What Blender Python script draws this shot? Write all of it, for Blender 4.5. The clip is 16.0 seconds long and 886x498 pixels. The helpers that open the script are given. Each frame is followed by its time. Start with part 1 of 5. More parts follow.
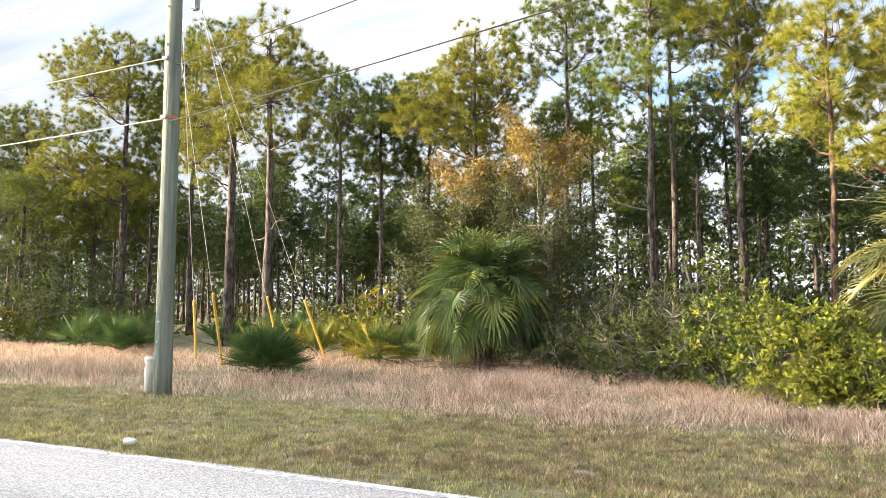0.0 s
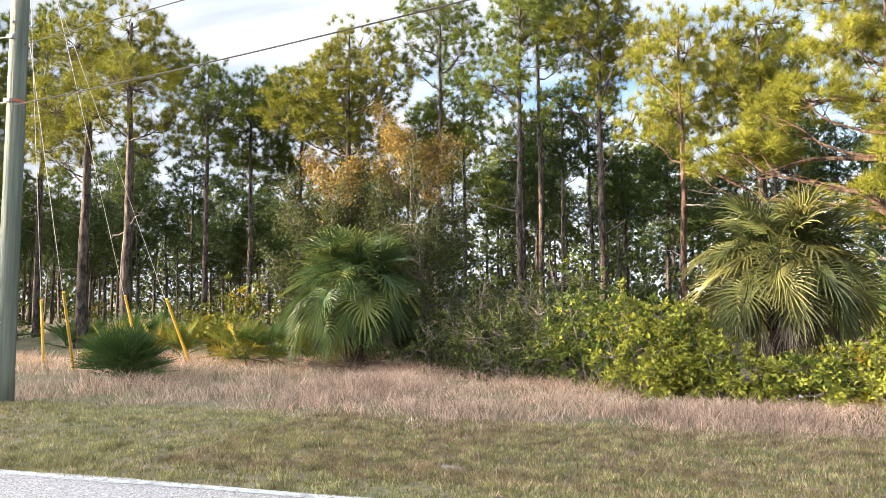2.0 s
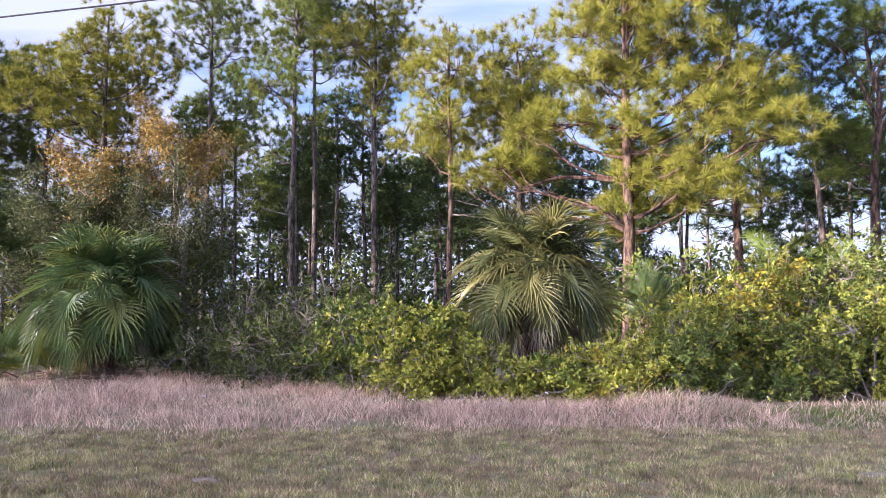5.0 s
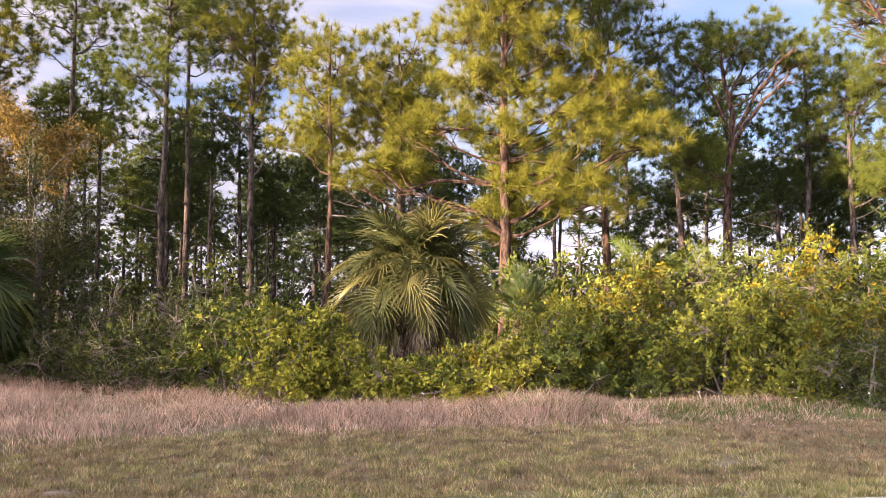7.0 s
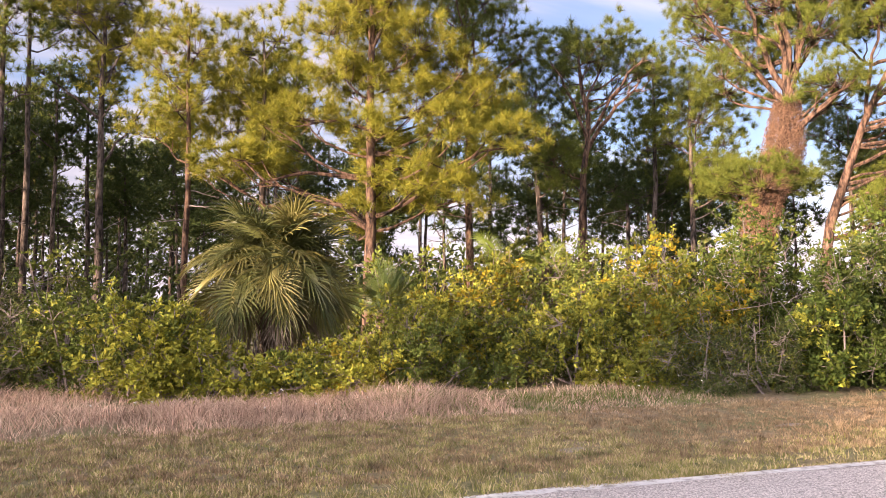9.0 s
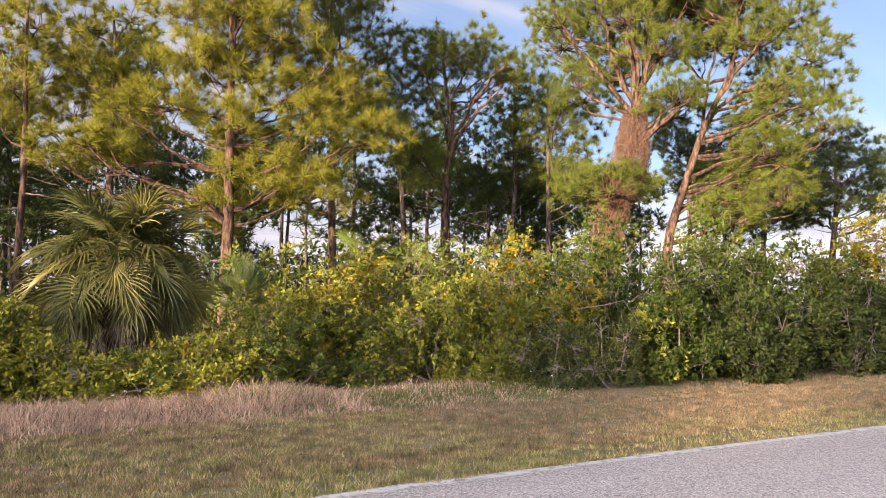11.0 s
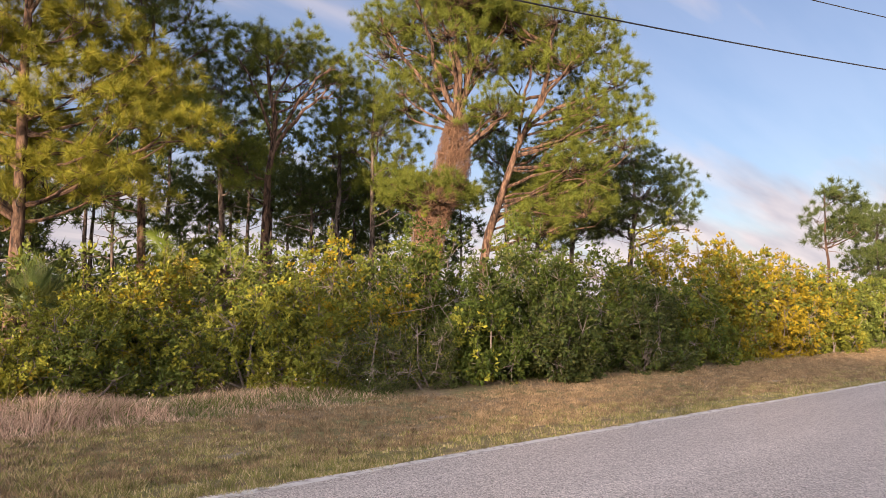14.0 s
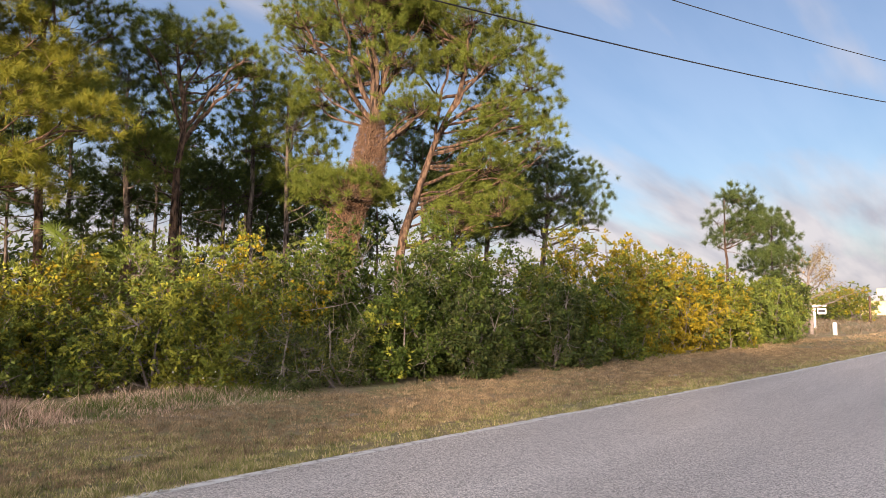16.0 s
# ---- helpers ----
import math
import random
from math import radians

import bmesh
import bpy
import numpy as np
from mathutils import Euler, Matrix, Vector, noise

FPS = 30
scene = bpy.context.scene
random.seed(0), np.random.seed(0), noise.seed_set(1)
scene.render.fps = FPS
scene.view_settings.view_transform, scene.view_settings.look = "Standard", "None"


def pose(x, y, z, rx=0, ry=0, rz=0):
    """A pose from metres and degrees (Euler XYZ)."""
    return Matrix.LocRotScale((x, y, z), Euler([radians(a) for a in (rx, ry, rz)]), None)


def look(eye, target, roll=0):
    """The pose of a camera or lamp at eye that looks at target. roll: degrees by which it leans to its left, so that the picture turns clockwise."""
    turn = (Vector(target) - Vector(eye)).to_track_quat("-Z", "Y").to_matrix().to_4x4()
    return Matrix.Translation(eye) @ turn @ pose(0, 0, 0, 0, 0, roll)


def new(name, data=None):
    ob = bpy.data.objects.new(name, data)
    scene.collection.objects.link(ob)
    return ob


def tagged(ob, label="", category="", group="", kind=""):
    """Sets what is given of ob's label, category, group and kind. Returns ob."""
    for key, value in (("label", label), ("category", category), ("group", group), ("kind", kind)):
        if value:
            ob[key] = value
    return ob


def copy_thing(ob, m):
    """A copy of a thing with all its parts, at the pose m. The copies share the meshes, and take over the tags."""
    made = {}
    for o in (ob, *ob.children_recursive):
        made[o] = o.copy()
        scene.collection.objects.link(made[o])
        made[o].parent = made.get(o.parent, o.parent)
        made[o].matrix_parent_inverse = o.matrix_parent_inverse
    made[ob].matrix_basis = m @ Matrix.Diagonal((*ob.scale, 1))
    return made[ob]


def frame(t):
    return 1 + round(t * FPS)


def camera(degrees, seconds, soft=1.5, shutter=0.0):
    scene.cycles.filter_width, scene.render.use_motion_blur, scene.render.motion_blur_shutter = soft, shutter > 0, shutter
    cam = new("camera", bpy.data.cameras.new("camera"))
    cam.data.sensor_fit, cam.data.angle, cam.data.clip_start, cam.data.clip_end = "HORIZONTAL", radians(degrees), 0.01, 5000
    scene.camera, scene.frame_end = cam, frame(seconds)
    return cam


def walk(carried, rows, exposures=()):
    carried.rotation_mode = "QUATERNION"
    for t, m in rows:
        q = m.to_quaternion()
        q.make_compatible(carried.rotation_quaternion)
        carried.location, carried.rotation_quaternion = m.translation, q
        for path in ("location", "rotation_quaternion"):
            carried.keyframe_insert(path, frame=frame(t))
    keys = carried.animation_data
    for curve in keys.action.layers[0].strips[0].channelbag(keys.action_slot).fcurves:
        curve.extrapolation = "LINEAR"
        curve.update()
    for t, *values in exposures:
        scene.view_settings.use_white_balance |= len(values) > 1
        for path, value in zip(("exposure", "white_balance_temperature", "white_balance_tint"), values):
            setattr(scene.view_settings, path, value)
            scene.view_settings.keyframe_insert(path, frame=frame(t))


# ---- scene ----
cam = camera(61.69, 16.0, soft=0.65)
# seconds, place, pitch, turn to the left, lean
ROWS = [
    (0, -0.159, -0.006, 1.538, 4.42, 26.47, 0.23),
    (0.5, -0.158, -0.012, 1.540, 4.32, 24.97, 0.28),
    (1, -0.141, -0.025, 1.535, 4.26, 22.54, 0.20),
    (1.5, -0.136, -0.010, 1.537, 4.28, 19.63, 0.15),
    (2, -0.133, -0.000, 1.533, 4.34, 16.67, 0.06),
    (2.5, -0.126, 0.014, 1.528, 4.41, 13.84, -0.03),
    (3, -0.113, 0.024, 1.525, 4.47, 11.10, -0.07),
    (3.5, -0.103, 0.034, 1.525, 4.56, 8.24, -0.13),
    (4, -0.093, 0.049, 1.519, 4.66, 5.20, -0.15),
    (4.5, -0.078, 0.072, 1.508, 4.78, 2.12, -0.08),
    (7, -0.039, 0.088, 1.486, 5.01, -9.94, -0.06),
    (7.5, -0.039, 0.097, 1.482, 4.80, -12.27, -0.09),
    (8, -0.020, 0.084, 1.491, 4.61, -14.84, -0.19),
    (8.5, -0.001, 0.077, 1.496, 4.53, -17.53, -0.20),
    (9, 0.023, 0.068, 1.491, 4.53, -20.20, -0.19),
    (11.5, 0.096, 0.028, 1.490, 4.37, -33.19, 0.09),
    (12, 0.120, -0.001, 1.489, 4.46, -35.67, 0.09),
    (12.5, 0.145, -0.016, 1.488, 4.55, -38.11, -0.02),
    (13, 0.160, -0.029, 1.494, 4.62, -40.35, -0.03),
    (13.5, 0.179, -0.025, 1.494, 4.66, -42.33, -0.01),
    (14, 0.195, -0.038, 1.493, 4.67, -44.03, 0.02),
    (14.5, 0.199, -0.059, 1.487, 4.66, -45.66, 0.11),
    (15, 0.210, -0.084, 1.488, 4.61, -47.29, 0.13),
    (15.5, 0.220, -0.096, 1.488, 4.56, -48.95, 0.09),
    (16, 0.225, -0.099, 1.485, 4.50, -50.43, 0.03),
]
walk(cam, [(t, pose(x, y, z, 90 + p, 0, w) @ pose(0, 0, 0, 0, 0, r)) for t, x, y, z, p, w, r in ROWS],
     exposures=[(0, 2.45, 6150, 9), (1.5, 2.45, 6050, 9), (2.2, 2.25, 5800, 13), (2.8, 2.05, 5150, 27), (4.7, 2.02, 5050, 29),
                (6.6, 1.92, 6150, 29), (9, 1.87, 6550, 30), (11.4, 1.52, 6400, 23), (12.5, 1.32, 6650, 26), (14.5, 1.22, 6700, 25), (16, 1.12, 6450, 20)])

# ---------------------------------------------------------------- sky and sun
SUN_TURN, SUN_UP = -112.0, 10.0
world = bpy.data.worlds.new("evening_sky")
scene.world = world
world.use_nodes = True
wn, wl = world.node_tree.nodes, world.node_tree.links


def wnode(kind, **inputs):
    n = wn.new(kind)
    for k, v in inputs.items():
        n.inputs[k].default_value = v
    return n


sky = wn.new("ShaderNodeTexSky")
sky.sky_type, sky.sun_disc = "NISHITA", False
sky.sun_elevation, sky.sun_rotation = radians(SUN_UP), radians(SUN_TURN)
sky.air_density, sky.dust_density, sky.ozone_density = 1.0, 1.0, 2.6
coord = wn.new("ShaderNodeTexCoord")
sep = wn.new("ShaderNodeSeparateXYZ")
wl.new(coord.outputs["Generated"], sep.inputs[0])
# flatten the dome into a layer of cloud
lift = wn.new("ShaderNodeMath"); lift.operation = "ADD"; lift.inputs[1].default_value = 0.22
wl.new(sep.outputs["Z"], lift.inputs[0])
flat = wn.new("ShaderNodeVectorMath"); flat.operation = "DIVIDE"
wl.new(coord.outputs["Generated"], flat.inputs[0]); wl.new(lift.outputs[0], flat.inputs[1])
stretch = wn.new("ShaderNodeVectorMath"); stretch.operation = "MULTIPLY"; stretch.inputs[1].default_value = (0.7, 2.6, 0.0)
wl.new(flat.outputs[0], stretch.inputs[0])
puff = wn.new("ShaderNodeTexNoise"); puff.inputs["Scale"].default_value = 1.7; puff.inputs["Detail"].default_value = 6; puff.inputs["Roughness"].default_value = 0.48
wl.new(stretch.outputs[0], puff.inputs["Vector"])
# cloudier towards the sun's side and along the horizon; more added behind, unseen, to light the ground
side = wn.new("ShaderNodeMapRange"); side.inputs["From Min"].default_value = 0.62; side.inputs["From Max"].default_value = -0.55
side.inputs["To Min"].default_value = -0.09; side.inputs["To Max"].default_value = 0.34
wl.new(sep.outputs["X"], side.inputs["Value"])
low = wn.new("ShaderNodeMapRange"); low.inputs["From Min"].default_value = 0.23; low.inputs["From Max"].default_value = 0.0
low.inputs["To Min"].default_value = 0.0; low.inputs["To Max"].default_value = 0.54
wl.new(sep.outputs["Z"], low.inputs["Value"])
back = wn.new("ShaderNodeMapRange"); back.inputs["From Min"].default_value = 0.0; back.inputs["From Max"].default_value = -0.5
back.inputs["To Min"].default_value = 0.0; back.inputs["To Max"].default_value = 0.3
wl.new(sep.outputs["Y"], back.inputs["Value"])
add1 = wn.new("ShaderNodeMath"); wl.new(puff.outputs["Fac"], add1.inputs[0]); wl.new(side.outputs[0], add1.inputs[1])
add2 = wn.new("ShaderNodeMath"); wl.new(add1.outputs[0], add2.inputs[0]); wl.new(low.outputs[0], add2.inputs[1])
add3 = wn.new("ShaderNodeMath"); wl.new(add2.outputs[0], add3.inputs[0]); wl.new(back.outputs[0], add3.inputs[1])
cover = wn.new("ShaderNodeMapRange"); cover.inputs["From Min"].default_value = 0.48; cover.inputs["From Max"].default_value = 0.78
cover.inputs["To Min"].default_value, cover.inputs["To Max"].default_value = 0.16, 0.92
wl.new(add3.outputs[0], cover.inputs["Value"])
shade = wn.new("ShaderNodeTexNoise"); shade.inputs["Scale"].default_value = 2.6; shade.inputs["Detail"].default_value = 4
wl.new(stretch.outputs[0], shade.inputs["Vector"])
tone = wn.new("ShaderNodeValToRGB")
tone.color_ramp.elements[0].position, tone.color_ramp.elements[0].color = 0.32, (4.6, 4.75, 5.1, 1)
tone.color_ramp.elements[1].position, tone.color_ramp.elements[1].color = 0.6, (7.0, 6.8, 6.6, 1)
wl.new(shade.outputs["Fac"], tone.inputs[0])
sunward = wn.new("ShaderNodeVectorMath"); sunward.operation = "DOT_PRODUCT"
sunward.inputs[1].default_value = (math.sin(radians(SUN_TURN)), math.cos(radians(SUN_TURN)), 0)
wl.new(coord.outputs["Generated"], sunward.inputs[0])
turned = wn.new("ShaderNodeMath"); turned.operation = "MULTIPLY_ADD"; turned.inputs[1].default_value = turned.inputs[2].default_value = 0.5
wl.new(sunward.outputs["Value"], turned.inputs[0])
# cloud brightness by angle from the sun, boosted round it, unseen, for fill
gleam = wn.new("ShaderNodeValToRGB")
for place, bright in ((0.5, 0.46), (0.79, 0.33), (0.9, 3.4)):
    gleam.color_ramp.elements.new(place).color = (bright, bright, bright, 1)
gleam.color_ramp.elements[0].color, gleam.color_ramp.elements[-1].color = (0.60, 0.60, 0.60, 1), (5.0, 5.0, 5.0, 1)
wl.new(turned.outputs[0], gleam.inputs[0])
lit_cloud = wn.new("ShaderNodeVectorMath"); lit_cloud.operation = "SCALE"
wl.new(tone.outputs[0], lit_cloud.inputs[0]); wl.new(gleam.outputs[0], lit_cloud.inputs["Scale"])
mixed = wn.new("ShaderNodeMix"); mixed.data_type = "RGBA"
wl.new(cover.outputs[0], mixed.inputs["Factor"]); wl.new(sky.outputs[0], mixed.inputs[6]); wl.new(lit_cloud.outputs[0], mixed.inputs[7])
wl.new(mixed.outputs[2], wn["Background"].inputs[0])
wn["Background"].inputs[1].default_value = 0.084

sun = new("sun", bpy.data.lights.new("sun", "SUN"))
sun.data.energy, sun.data.angle, sun.data.color = 5.0, radians(1.2), (1.0, 0.78, 0.52)
sun.matrix_basis = look((math.sin(radians(SUN_TURN)) * 50, math.cos(radians(SUN_TURN)) * 50, 50 * math.tan(radians(SUN_UP))), (0, 0, 0))


# ---------------------------------------------------------------- materials
def material(name, ramp, source="island", scale=3.0, rough=0.7, through_light=0.0, bump=0.0, bump_scale=40.0, large=0.0,
             large_scale=0.6, squash=(1, 1, 1), spec=0.3, detail=6.0, tint=(1, 1, 1)):
    """ramp: colour stops. source: what picks the stop (island: piece by piece, noise: grain). large: strength of the slow variation."""
    m = bpy.data.materials.new(name)
    m.use_nodes = True
    n, l = m.node_tree.nodes, m.node_tree.links
    b = n["Principled BSDF"]
    tc = n.new("ShaderNodeTexCoord")
    geo = n.new("ShaderNodeNewGeometry")
    mp = n.new("ShaderNodeMapping")
    mp.inputs["Scale"].default_value = squash
    l.new(tc.outputs["Object"], mp.inputs["Vector"])
    cr = n.new("ShaderNodeValToRGB")
    while len(cr.color_ramp.elements) < len(ramp):
        cr.color_ramp.elements.new(0.5)
    for e, (p, c) in zip(cr.color_ramp.elements, ramp):
        e.position, e.color = p, (*c, 1)
    tex = n.new("ShaderNodeTexNoise")
    tex.inputs["Scale"].default_value, tex.inputs["Detail"].default_value, tex.inputs["Roughness"].default_value = scale, detail, 0.65
    l.new(mp.outputs[0], tex.inputs["Vector"])
    if source in ("object", "frond"):
        info = n.new("ShaderNodeObjectInfo")
        blend = n.new("ShaderNodeMath")
        blend.operation = "MULTIPLY_ADD"
        blend.inputs[1].default_value = 0.3 if source == "frond" else 0.8
        l.new(geo.outputs["Random Per Island"] if source == "frond" else tex.outputs["Fac"], blend.inputs[0])
        half = n.new("ShaderNodeMath")
        half.operation = "MULTIPLY_ADD"
        half.inputs[1].default_value, half.inputs[2].default_value = (0.75, -0.05) if source == "frond" else (0.7, -0.25)
        l.new(info.outputs["Random"], half.inputs[0])
        l.new(half.outputs[0], blend.inputs[2])
        l.new(blend.outputs[0], cr.inputs[0])
    else:
        l.new(geo.outputs["Random Per Island"] if source == "island" else tex.outputs["Fac"], cr.inputs[0])
    col = cr.outputs[0]
    if large:
        slow = n.new("ShaderNodeTexNoise")
        slow.inputs["Scale"].default_value, slow.inputs["Detail"].default_value = large_scale, 3
        l.new(geo.outputs["Position"], slow.inputs["Vector"])
        mr = n.new("ShaderNodeMapRange")
        mr.inputs["From Min"].default_value, mr.inputs["From Max"].default_value = 0.3, 0.7
        mr.inputs["To Min"].default_value, mr.inputs["To Max"].default_value = 1 - large, 1 + large
        l.new(slow.outputs["Fac"], mr.inputs["Value"])
        mx = n.new("ShaderNodeVectorMath")
        mx.operation = "SCALE"
        l.new(col, mx.inputs[0])
        l.new(mr.outputs[0], mx.inputs["Scale"])
        col = mx.outputs[0]
    l.new(col, b.inputs["Base Color"])
    b.inputs["Roughness"].default_value = rough
    b.inputs["Specular IOR Level"].default_value = spec
    if bump:
        bt = n.new("ShaderNodeTexNoise")
        bt.inputs["Scale"].default_value, bt.inputs["Detail"].default_value = bump_scale, 5
        l.new(mp.outputs[0], bt.inputs["Vector"])
        bp = n.new("ShaderNodeBump")
        bp.inputs["Strength"].default_value, bp.inputs["Distance"].default_value = bump, 0.03
        l.new(bt.outputs["Fac"], bp.inputs["Height"])
        l.new(bp.outputs[0], b.inputs["Normal"])
    if through_light:
        tr = n.new("ShaderNodeBsdfTranslucent")
        l.new(col, tr.inputs["Color"])
        ms = n.new("ShaderNodeMixShader")
        ms.inputs[0].default_value = through_light
        l.new(b.outputs[0], ms.inputs[1])
        l.new(tr.outputs[0], ms.inputs[2])
        l.new(ms.outputs[0], n["Material Output"].inputs["Surface"])
    return m


def leafy(name, a, b, c, large=0.25, through_light=0.18, rough=0.55, large_scale=0.7, source="island", scale=3.0, spec=0.12):
    return material(name, [(0.0, a), (0.55, b), (1.0, c)], source, scale, rough=rough, spec=spec, through_light=through_light, large=large, large_scale=large_scale)


# one needle in three tones: sunlit and shaded crowns put into the colour
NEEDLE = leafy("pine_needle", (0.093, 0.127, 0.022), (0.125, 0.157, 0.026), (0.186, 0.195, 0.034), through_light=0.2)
NEEDLE_SUNLIT = leafy("pine_needle_sunlit", (0.146, 0.166, 0.02), (0.203, 0.206, 0.025), (0.288, 0.262, 0.034), through_light=0.2)
NEEDLE_SHADED = leafy("pine_needle_shaded", (0.054, 0.083, 0.024), (0.071, 0.102, 0.03), (0.112, 0.133, 0.037), through_light=0.2)
FROND = leafy("frond_green", (0.049, 0.084, 0.028), (0.09, 0.135, 0.039), (0.215, 0.228, 0.055), rough=0.4, spec=0.3, large=0.3, large_scale=2.0, source="frond", scale=22.0)
FROND_B = leafy("frond_olive", (0.045, 0.063, 0.021), (0.101, 0.113, 0.034), (0.237, 0.213, 0.064), rough=0.4, spec=0.3, large=0.35, large_scale=2.0, source="frond", scale=22.0)
FROND_DRY = leafy("frond_dead", (0.115, 0.084, 0.059), (0.202, 0.154, 0.112), (0.324, 0.266, 0.211), through_light=0.15, source="frond", scale=22.0)
PALMETTO = leafy("palmetto_green", (0.055, 0.11, 0.03), (0.09, 0.15, 0.042), (0.19, 0.225, 0.075), rough=0.4, source="object", scale=22.0)
PALMETTO_Y = leafy("palmetto_yellowing", (0.07, 0.12, 0.02), (0.18, 0.19, 0.03), (0.40, 0.30, 0.05), rough=0.4, source="object", scale=22.0)
LEAF_GREEN = leafy("leaf_green", (0.085, 0.117, 0.024), (0.112, 0.146, 0.03), (0.166, 0.191, 0.04), through_light=0.15, large=0.5, large_scale=2.6)
LEAF_LIME = leafy("leaf_lime", (0.194, 0.216, 0.032), (0.265, 0.278, 0.039), (0.386, 0.367, 0.048), through_light=0.15, large=0.5, large_scale=2.6)
LEAF_OLIVE = leafy("leaf_olive", (0.101, 0.122, 0.019), (0.138, 0.158, 0.023), (0.203, 0.204, 0.03), through_light=0.15, large=0.5, large_scale=2.6)
LEAF_GOLD = leafy("leaf_gold", (0.168, 0.141, 0.013), (0.24, 0.19, 0.015), (0.317, 0.234, 0.018), through_light=0.15, large=0.5, large_scale=2.6)
LEAF_DEEP = leafy("leaf_deep", (0.035, 0.055, 0.018), (0.065, 0.085, 0.023), (0.125, 0.135, 0.04), through_light=0.15, large=0.5, large_scale=2.6)
LEAF_HEDGE = leafy("leaf_hedge", (0.05, 0.079, 0.015), (0.068, 0.10, 0.018), (0.102, 0.13, 0.025), through_light=0.15, large=0.5, large_scale=2.6)
LEAF_GREY = leafy("leaf_grey", (0.041, 0.053, 0.02), (0.076, 0.089, 0.032), (0.145, 0.149, 0.055), large=0.4, large_scale=1.7)
LEAF_TAN = leafy("leaf_tan", (0.12, 0.092, 0.023), (0.267, 0.188, 0.046), (0.423, 0.288, 0.072), large=0.4, large_scale=1.7)
BARK = material("pine_bark", [(0.40, (0.022, 0.017, 0.014)), (0.5, (0.082, 0.064, 0.052)), (0.66, (0.175, 0.14, 0.118))], "noise", 9.0, 0.9,
                bump=1.0, bump_scale=9.0, squash=(1, 1, 0.3), large=0.2)
BARK_RED = material("pine_bark_red", [(0.40, (0.022, 0.015, 0.012)), (0.5, (0.092, 0.055, 0.035)), (0.66, (0.19, 0.125, 0.085))], "noise", 9.0, 0.9,
                    bump=1.0, bump_scale=9.0, squash=(1, 1, 0.3), large=0.2)
TWIG = material("twig_grey", [(0.3, (0.11, 0.09, 0.08)), (0.7, (0.27, 0.23, 0.20))], "noise", 9.0, 0.9)
VINE = material("dry_vine", [(0.0, (0.10, 0.058, 0.035)), (0.6, (0.185, 0.108, 0.066)), (1.0, (0.27, 0.17, 0.105))], "island", rough=0.9)
PALM_TRUNK = material("palm_trunk", [(0.3, (0.05, 0.035, 0.025)), (0.7, (0.20, 0.14, 0.10))], "noise", 14.0, 0.95, bump=1.0, bump_scale=20)
STRAW = material("dry_grass", [(0.0, (0.18, 0.12, 0.085)), (0.5, (0.58, 0.40, 0.29)), (1.0, (0.82, 0.64, 0.49))], "island", rough=0.8,
                 through_light=0.25, large=0.4, large_scale=1.6)
FIELD = material("field_brush", [(0.0, (0.10, 0.08, 0.05)), (0.5, (0.20, 0.15, 0.10)), (1.0, (0.33, 0.25, 0.17))], "island", rough=0.85, through_light=0.2, large=0.35, large_scale=0.4)
LAWN = material("mown_grass", [(0.0, (0.17, 0.185, 0.05)), (0.5, (0.29, 0.28, 0.085)), (0.7, (0.46, 0.37, 0.185)), (1.0, (0.62, 0.49, 0.30))], "island",
                rough=0.7, through_light=0.15, large=0.5, large_scale=3.5)
LAWN_DRY = material("mown_grass_dry", [(0.0, (0.125, 0.105, 0.045)), (0.25, (0.25, 0.175, 0.095)), (1.0, (0.43, 0.31, 0.185))], "island",
                    rough=0.7, through_light=0.15, large=0.5, large_scale=3.5)
WEED = leafy("weed_green", (0.06, 0.10, 0.02), (0.10, 0.15, 0.025), (0.2, 0.22, 0.05))
SAND = material("sand_patch", [(0.3, (0.20, 0.165, 0.125)), (0.7, (0.38, 0.33, 0.27))], "noise", 12.0, 0.95, bump=0.6)
POLE_WOOD = material("pole_wood", [(0.25, (0.085, 0.10, 0.078)), (0.5, (0.185, 0.205, 0.16)), (0.75, (0.30, 0.305, 0.25))], "noise", 7.0, 0.85, bump=0.6,
                     bump_scale=16, squash=(1.6, 1.6, 0.07), large=0.15)
YELLOW = material("guard_yellow", [(0.3, (0.72, 0.42, 0.02)), (0.7, (0.82, 0.52, 0.04))], "noise", 6.0, 0.5)
STEEL = material("galvanised_steel", [(0.3, (0.30, 0.31, 0.32)), (0.7, (0.48, 0.48, 0.48))], "noise", 8.0, 0.45)
CABLE = material("cable_black", [(0.3, (0.012, 0.012, 0.014)), (0.7, (0.03, 0.03, 0.034))], "noise", 4.0, 0.7)
CABLE_PALE = material("cable_pale", [(0.3, (0.34, 0.33, 0.30)), (0.7, (0.5, 0.48, 0.44))], "noise", 4.0, 0.5)
WHITE = material("white_plastic", [(0.3, (0.66, 0.65, 0.61)), (0.7, (0.80, 0.79, 0.76))], "noise", 6.0, 0.45)
RED_TAG = material("orange_tag", [(0.3, (0.55, 0.12, 0.05)), (0.7, (0.65, 0.2, 0.1))], "noise", 6.0, 0.5)
DARK_BOARD = material("sign_dark", [(0.3, (0.03, 0.03, 0.035)), (0.7, (0.07, 0.07, 0.075))], "noise", 6.0, 0.5)
STUCCO = material("house_stucco", [(0.3, (0.62, 0.5, 0.28)), (0.7, (0.70, 0.58, 0.36))], "noise", 3.0, 0.9)
ROOF = material("house_roof", [(0.3, (0.34, 0.37, 0.42)), (0.7, (0.46, 0.49, 0.54))], "noise", 2.0, 0.6)
GLASS = material("house_glass", [(0.3, (0.03, 0.04, 0.05)), (0.7, (0.06, 0.07, 0.08))], "noise", 2.0, 0.1, spec=0.6)


